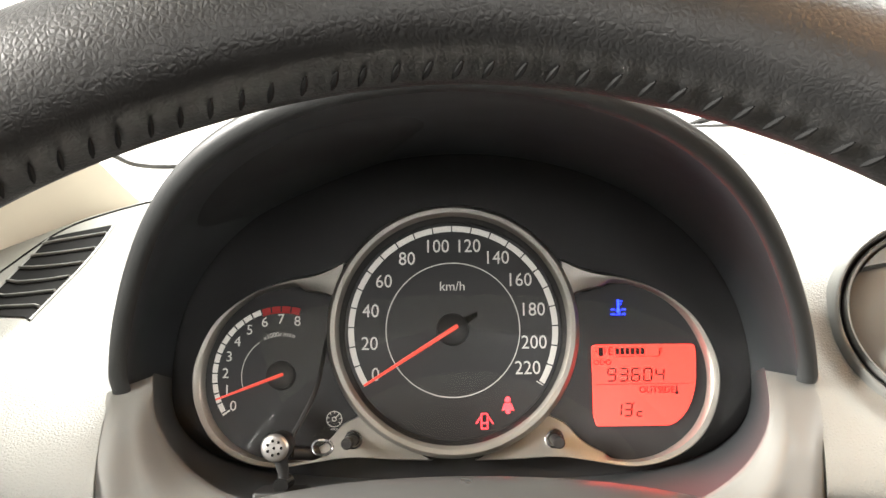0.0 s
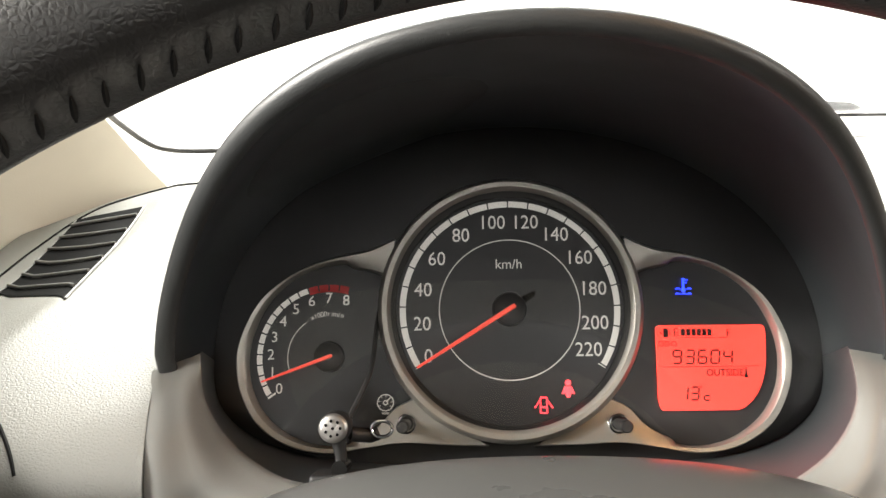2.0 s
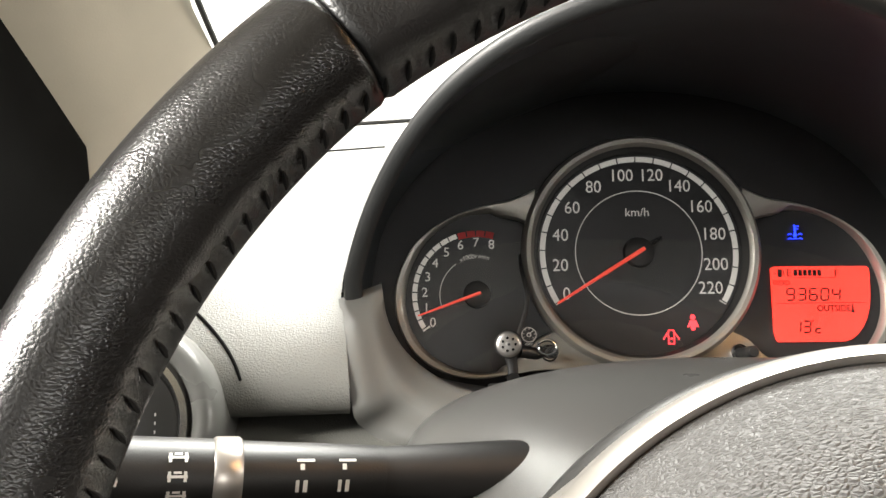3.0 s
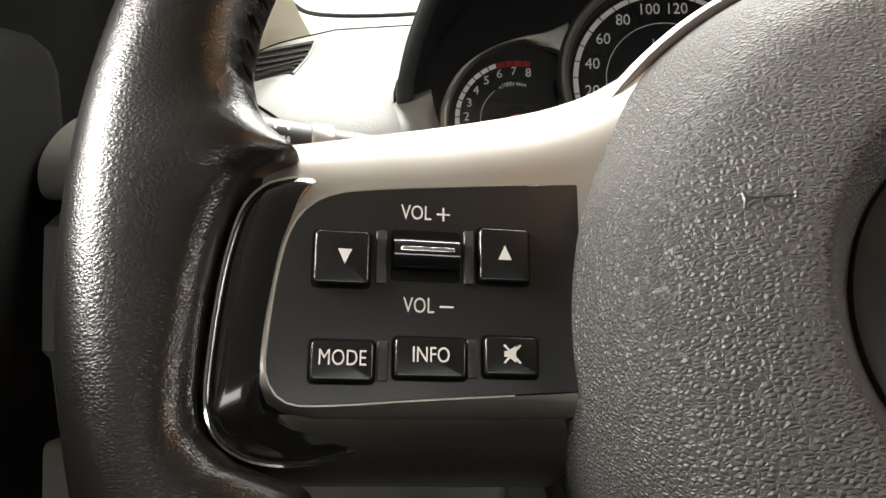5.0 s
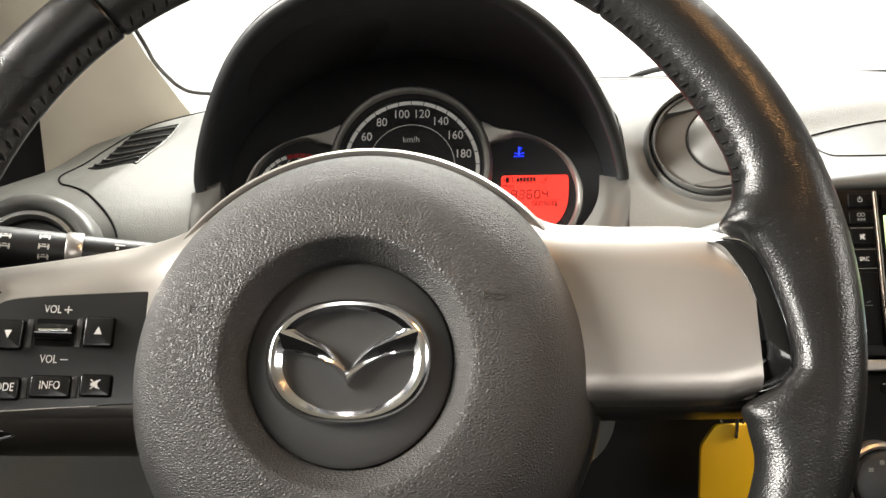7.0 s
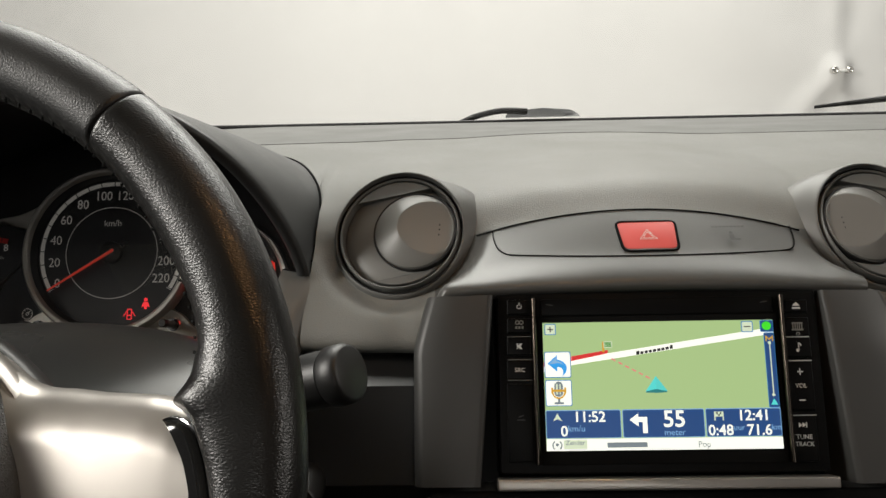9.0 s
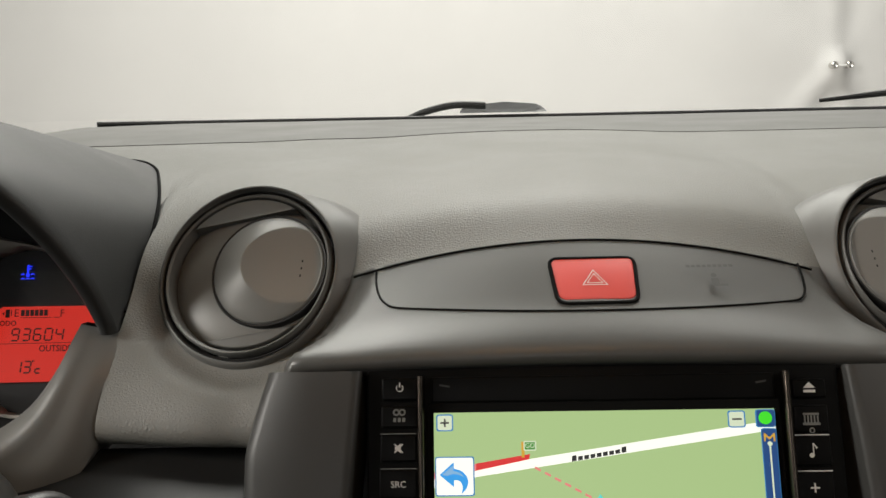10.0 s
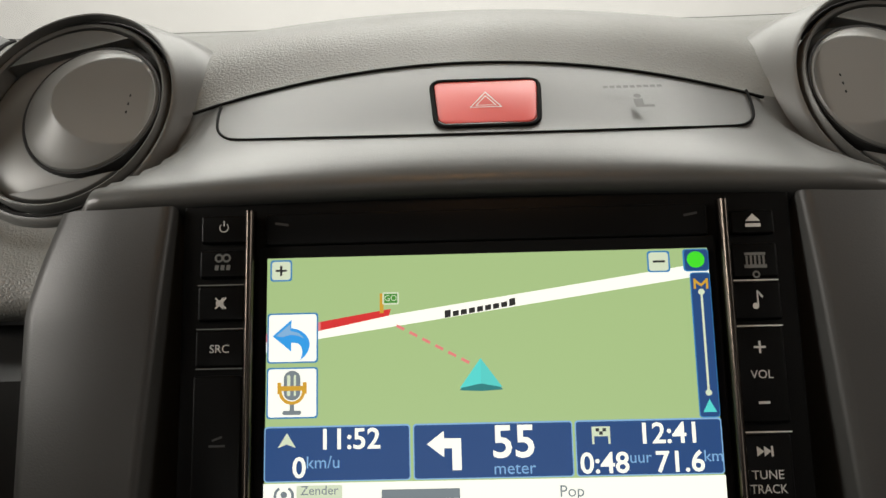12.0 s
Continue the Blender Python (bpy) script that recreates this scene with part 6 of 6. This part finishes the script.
# swoop line and outer vent pod
swoop = [(-0.1475, 0.1740), (-0.1750, 0.1690), (-0.2050, 0.1640), (-0.2350, 0.1530), (-0.2560, 0.1350), (-0.2690, 0.1000), (-0.2735, 0.0600), (-0.2725, 0.0250), (-0.2660, 0.0030), (-0.2560, -0.0150), (-0.2480, -0.0260), (-0.2365, -0.0390), (-0.2220, -0.0535), (-0.2065, -0.0681), (-0.1960, -0.0775), (-0.1882, -0.0847), (-0.1825, -0.0905), (-0.1784, -0.0955)]
part("pod_gap", tube([local(on_left(x, y, 0.0002)) for x, y in spline(swoop, 80)], 0.0008, 6), DEEP, dash)
podm = Matrix.Translation((-0.2255, -0.1180, -0.0470)) @ Matrix.Scale(0.98, 4) @ Matrix.Rotation(radians(8), 4, "Z") @ tilted((0, 0, 0), 24)
pod = thing("outer_air_vent", podm, "round outer air vent with a bright silver ring", "air vent")
part("pod_cowl", turned([(0.0345, -0.012), (0.0345, 0.0030), (0.0370, 0.0062), (0.0410, 0.0060), (0.0445, 0.0010), (0.0460, -0.0120), (0.0465, -0.045)], 72), POD_GREY, pod, "grey cowl", smooth=60)
part("silver_ring", turned([(0.0285, -0.010), (0.0287, 0.0010), (0.0300, 0.0034), (0.0325, 0.0030), (0.0345, -0.0020)], 72), STEEL, pod, "bright silver ring")
part("disc", turned([(0.0, -0.0020), (0.0220, -0.0024), (0.0270, -0.0040), (0.0288, -0.0080)], 64), FASCIA, pod, "dark grey vent disc")
bm = bmesh.new()
for k in range(3):
    bar(0.0190, 0.0040 - 0.0034 * k, 0.0006, 0.0012, -0.0018, bm)
part("scale_marks", bm, PRINT, pod, smooth=0)

# lower dash and knee panel
knee = thing("knee_panel", pose(-0.02, -0.10, -0.15), "grey knee panel under the dashboard", "knee panel")
for title, x0, x1, stuff in (("upper_panel", -0.295, 0.12, DASH), ("side_panel", 0.121, 0.26, BLACK)):
    rings = []
    for i in range(13):
        x = x0 + (x1 - x0) * i / 12
        rings.append([(x, y, z) for y, z in ((0.03, 0.095), (0.0, 0.085), (-0.006, 0.06), (-0.012, 0.03), (-0.006, 0.024), (-0.004, -0.02), (-0.006, -0.05), (0.02, -0.22))])
    part(title, loft(rings, closed=False), stuff, knee, smooth=50)
bm = slab(rounded(0.230, 0.20, 0.012, 5, -0.185, -0.115), 0.0, 0.016, 0.004)
bm.transform(tilted((0, 0, 0), 12))
part("lower_panel", bm, DASH, knee, "lighter grey removable cover")

# ---- steering column, stalks and key ----
column = thing("steering_column", pose(0.010, -0.125, -0.110), "smooth grey steering column shroud behind the wheel", "steering column")
# broad domed upper shell, highest just before the gauges and falling towards the wheel
rings = []
for y, top, w in spline([(0.030, 0.066, 0.100), (0.026, 0.080, 0.112), (0.014, 0.0880, 0.118), (0.0, 0.0905, 0.120), (-0.020, 0.0890, 0.119), (-0.050, 0.0810, 0.114), (-0.080, 0.0690, 0.104), (-0.100, 0.0580, 0.092), (-0.110, 0.0480, 0.080)], 33):
    arch = [(w * u, y, top - 0.040 * (1 - (1 - min(1.0, abs(u)) ** 2.2) ** (1 / 2.2))) for u in [math.sin(math.pi * k / 40) for k in range(-20, 21)]]
    rings.append([(-w * 0.97, y, -0.020)] + arch + [(w * 0.97, y, -0.020)])
part("shroud", loft(rings, cap=True), SHROUD, column, "smooth grey upper shell", smooth=50)
part("shroud_lower", loft([[(x * w, y, -0.020 + z * h) for x, z in [(math.cos(math.pi * k / 20), -math.sin(math.pi * k / 20)) for k in range(21)]] for y, w, h in ((0.030, 0.097, 0.03), (0.0, 0.112, 0.04), (-0.05, 0.108, 0.045), (-0.110, 0.076, 0.035))], cap=True), SHROUD, column, "smooth grey lower shell", smooth=50)


def stalk(name, label, root, tip, segments, squash=1.0):
    """A control stalk from root to tip; segments: part name, from, to, radii, material."""
    root, tip = Vector(root), Vector(tip)
    d = (tip - root)
    L = d.length
    rot = d.normalized().to_track_quat("Z", "Y").to_matrix().to_4x4()
    ob = thing(name, Matrix.Translation(root) @ rot, label, "control stalk")
    for pn, z0, z1, prof, m in segments:
        part(pn, turned([(r, L * (z0 + (z1 - z0) * u)) for u, r in prof], 36), m, ob)
    return ob, L


light_stalk, LL = stalk("light_stalk", "black light and indicator stalk with white symbols and a silver band", (-0.055, -0.158, -0.046), (-0.212, -0.220, -0.020), [
    ("root_boot", 0.0, 0.36, [(0, 0.0110), (0.3, 0.0098), (1, 0.0076)], RUBBER),
    ("collar", 0.36, 0.60, [(0, 0.0), (0, 0.0080), (0.5, 0.0086), (1, 0.0092)], BLACK),
    ("silver_band", 0.60, 0.645, [(0, 0.0), (0, 0.0098), (0.1, 0.0103), (0.9, 0.0103), (1, 0.0098)], SILVER),
    ("grip", 0.645, 1.0, [(0, 0.0), (0, 0.0097), (0.5, 0.0106), (0.92, 0.0106), (0.98, 0.0092), (1, 0.006), (1, 0)], BLACK),
], 1.0)


def stalk_print(owner, shapes, radius):
    """Marks wrapped on the side of a stalk that faces the driver."""
    inv = owner.matrix_world.inverted().to_3x3()
    toward = inv @ Vector((0.25, -1.0, 0.40))
    base = math.atan2(toward.y, toward.x)
    bm = bmesh.new()
    for z, off, wz, wa in shapes:
        vs = []
        for sz, sa in ((-1, -1), (1, -1), (1, 1), (-1, 1)):
            a = base + (off + sa * wa / 2) / radius
            vs.append(bm.verts.new(((radius + 0.0003) * math.cos(a), (radius + 0.0003) * math.sin(a), z + sz * wz / 2)))
        bm.faces.new(vs)
    return part("print", bm, PRINT, owner, "white printed marks", smooth=0)


marks = []
for z in (0.43, 0.50):
    marks += [(LL * z, 0.004, 0.0050, 0.0008), (LL * z + 0.001, 0.0022, 0.0012, 0.0016), (LL * z, -0.003, 0.0012, 0.0034), (LL * z + 0.0022, -0.003, 0.0010, 0.0034)]
stalk_print(light_stalk, marks, 0.0089)
marks = []
for z, o in ((0.70, 0.005), (0.70, 0.0), (0.70, -0.005), (0.80, 0.004), (0.80, -0.001)):
    marks += [(LL * z, o, 0.0052, 0.0007), (LL * z - 0.002, o, 0.0008, 0.0026), (LL * z + 0.002, o, 0.0008, 0.0026), (LL * z, o + 0.001, 0.0020, 0.0006)]
stalk_print(light_stalk, marks, 0.0104)
wiper_stalk, LR = stalk("wiper_stalk", "black wiper stalk with a fat end knob and white symbols", (0.058, -0.150, -0.070), (0.194, -0.208, -0.0222), [
    ("root_boot", 0.0, 0.40, [(0, 0.0100), (0.3, 0.0085), (1, 0.0066)], RUBBER),
    ("collar", 0.40, 0.56, [(0, 0.0), (0, 0.0072), (1, 0.0090)], BLACK),
    ("sleeve", 0.56, 0.925, [(0, 0.0), (0, 0.0114), (0.1, 0.0122), (0.9, 0.0127), (1, 0.0123)], BLACK),
    ("end_knob", 0.93, 1.0, [(0, 0.0), (0, 0.0127), (0.10, 0.0135), (0.75, 0.0134), (0.93, 0.0125), (1, 0.0112), (1.005, 0)], BLACK),
])
marks = [(LR * 0.86, 0.0015, 0.0060, 0.0006), (LR * 0.86, -0.0035, 0.0046, 0.0006), (LR * 0.88, -0.001, 0.0006, 0.0050), (LR * 0.84, -0.001, 0.0006, 0.0050), (LR * 0.80, 0.0055, 0.0050, 0.0012), (LR * 0.78, 0.003, 0.0046, 0.0006), (LR * 0.78, -0.002, 0.0046, 0.0006), (LR * 0.80, 0.0005, 0.0006, 0.0054), (LR * 0.765, 0.0005, 0.0006, 0.0054), (LR * 0.66, 0.004, 0.0040, 0.0008), (LR * 0.66, 0.001, 0.0040, 0.0008), (LR * 0.66, -0.002, 0.0030, 0.0008), (LR * 0.84, 0.006, 0.002, 0.001), (LR * 0.72, -0.006, 0.004, 0.0008), (LR * 0.62, -0.006, 0.004, 0.0008)]
stalk_print(wiper_stalk, marks, 0.0127)

lock = thing("ignition_key", pose(0.150, -0.140, -0.118, 0, 0, 0), "key in the ignition lock on the column", "key")
bm = turned([(0.0, 0.0), (0.011, 0.0), (0.0125, 0.002), (0.0125, 0.03)], 32)
bm.transform(Matrix.Translation((0, 0, 0)) @ Matrix.Rotation(radians(90), 4, "X") @ Matrix.Rotation(radians(180), 4, "Y"))
part("lock_barrel", bm, BLACK, lock)
part("key_head", block(0.030, 0.034, 0.009, (0.018, -0.028, 0.0), 0.003), BLACK, lock)
part("key_ring", tube([(0.032 + 0.006 * math.cos(2 * math.pi * i / 24), -0.036, -0.006 + 0.009 * math.sin(2 * math.pi * i / 24)) for i in range(25)], 0.0007, 6, cap=False), STEEL, lock)
tag = thing("key_tag", pose(0.1815, -0.1765, -0.1318, 0, 0, 4), "yellow plastic tag hanging on the key", "key tag")
bm = slab(round_poly([(-0.0165, -0.0080), (-0.0095, 0.0035), (0.0110, 0.0035), (0.0160, -0.0060), (0.0160, -0.052), (-0.0165, -0.052)], 0.0025), -0.0012, 0.0012, 0.0005)
bm.transform(Matrix.Rotation(radians(90), 4, "X"))
part("tag_plate", bm, YELLOW, tag, "bright yellow plate")
part("tag_loop", tube([(0.0012, -0.0024, 0.010), (0.0014, -0.0030, 0.004), (0.0012, -0.0026, -0.003)], 0.0011, 8), STEEL, tag)
part("tag_edge", block(0.026, 0.002, 0.0012, (-0.012, -0.004, 0.0140), 0.0004), YELLOW, tag)

# ---- clip-on microphone below the left dial ----
mic = thing("clip_microphone", tilted((-0.0688, -0.0749, -0.0269), 16), "small clip-on microphone with a silver grille on the gauge surround", "microphone")
part("capsule", turned([(0.0052, 0.0), (0.0058, -0.0008), (0.0060, -0.006), (0.0056, -0.012), (0.0040, -0.0135), (0.0, -0.0138)], 40), BLACK, mic, "black capsule")
part("grille", turned([(0.0, 0.0010), (0.0040, 0.0008), (0.0052, 0.0002), (0.0058, -0.0010)], 40), STEEL_DARK, mic, "silver grille")
bm = turned([(0.0, 0.00115), (0.0006, 0.00115)], 12, (0, 0, 0))
for k in range(7):
    turned([(0.0, 0.0011), (0.0006, 0.0011)], 12, (0.0028 * math.cos(k * 2 * math.pi / 7), 0.0028 * math.sin(k * 2 * math.pi / 7), 0), bm)
part("grille_holes", bm, DEEP, mic, smooth=0)
part("stem", tube([(0.001, -0.005, -0.006), (0.002, -0.011, -0.007), (0.002, -0.018, -0.008)], [0.0028, 0.0022, 0.0026], 12), BLACK, mic)
part("foot", block(0.020, 0.004, 0.016, (0.001, -0.0190, -0.008), 0.0015), BLACK, mic)
part("swivel", tube([(0.002, -0.0150, -0.002), (0.002, -0.0150, -0.014)], 0.0030, 14), GLOSS_BLACK, mic)
part("arm", tube([(0.005, -0.003, -0.010), (0.0125, -0.004, -0.013), (0.0150, -0.003, -0.014)], 0.0028, 12), BLACK, mic)
part("clip_loop", tube([(0.0170 + 0.0040 * math.cos(a), -0.0012 + 0.0030 * math.sin(a), -0.010) for a in [2 * math.pi * i / 24 for i in range(25)]], 0.0007, 8, cap=False), CHROME, mic, "bright wire loop")
part("lead", tube(spline([(0.004, 0.002, -0.010), (0.010, 0.020, -0.030), (0.009, 0.040, -0.060), (0.010, 0.055, -0.075)], 20), 0.0011, 8), RUBBER, mic, "thin black lead")

# ---- cable along the windscreen, and the wipers outside ----
cable = spline([(-0.2426, 0.0362, 0.1661), (-0.2456, 0.0862, 0.1341), (-0.2486, 0.1362, 0.1061), (-0.2539, 0.1689, 0.0930), (-0.2574, 0.2055, 0.0825), (-0.2555, 0.2247, 0.0750), (-0.2464, 0.2333, 0.0690), (-0.2260, 0.2388, 0.0664), (-0.1860, 0.2508, 0.0668), (-0.1260, 0.2588, 0.0696)], 60)
solid("cable", tube(cable, 0.0020, 8), RUBBER, "thin black cable hanging along the windscreen edge", "cable")


def wiper(x, y, z, label, reach):
    w = thing("windscreen_wiper", pose(x, y, z), label, "wiper", "windscreen wipers")
    part("pivot_cover", loft([[(q * 0.045 + 0.018 * math.cos(a) * k, 0.014 * math.sin(a) * k, 0.012 * k * max(0, math.sin(a)) + 0.0) for a in [2 * math.pi * i / 16 for i in range(16)]] for q, k in ((-1.0, 0.1), (-0.8, 0.7), (0, 1.0), (0.7, 0.8), (0.95, 0.3))], cap=True), RUBBER, w, smooth=60)
    part("arm", tube(spline(reach, 16), [0.004] * 12 + [0.0035, 0.003, 0.0025, 0.002], 8), RUBBER, w)
    return w


wiper(0.350, 0.512, 0.089, "black windscreen wiper arm at the foot of the glass", [(-0.02, 0, 0.008), (-0.055, 0, 0.009), (-0.085, 0.002, 0.003), (-0.110, 0.004, -0.005)])
wiper(0.98, 0.39, 0.106, "black windscreen wiper arm rising at the far side of the glass", [(0.0, 0.0, 0.010), (-0.10, 0.03, 0.008), (-0.20, 0.06, -0.002), (-0.30, 0.08, -0.012)])
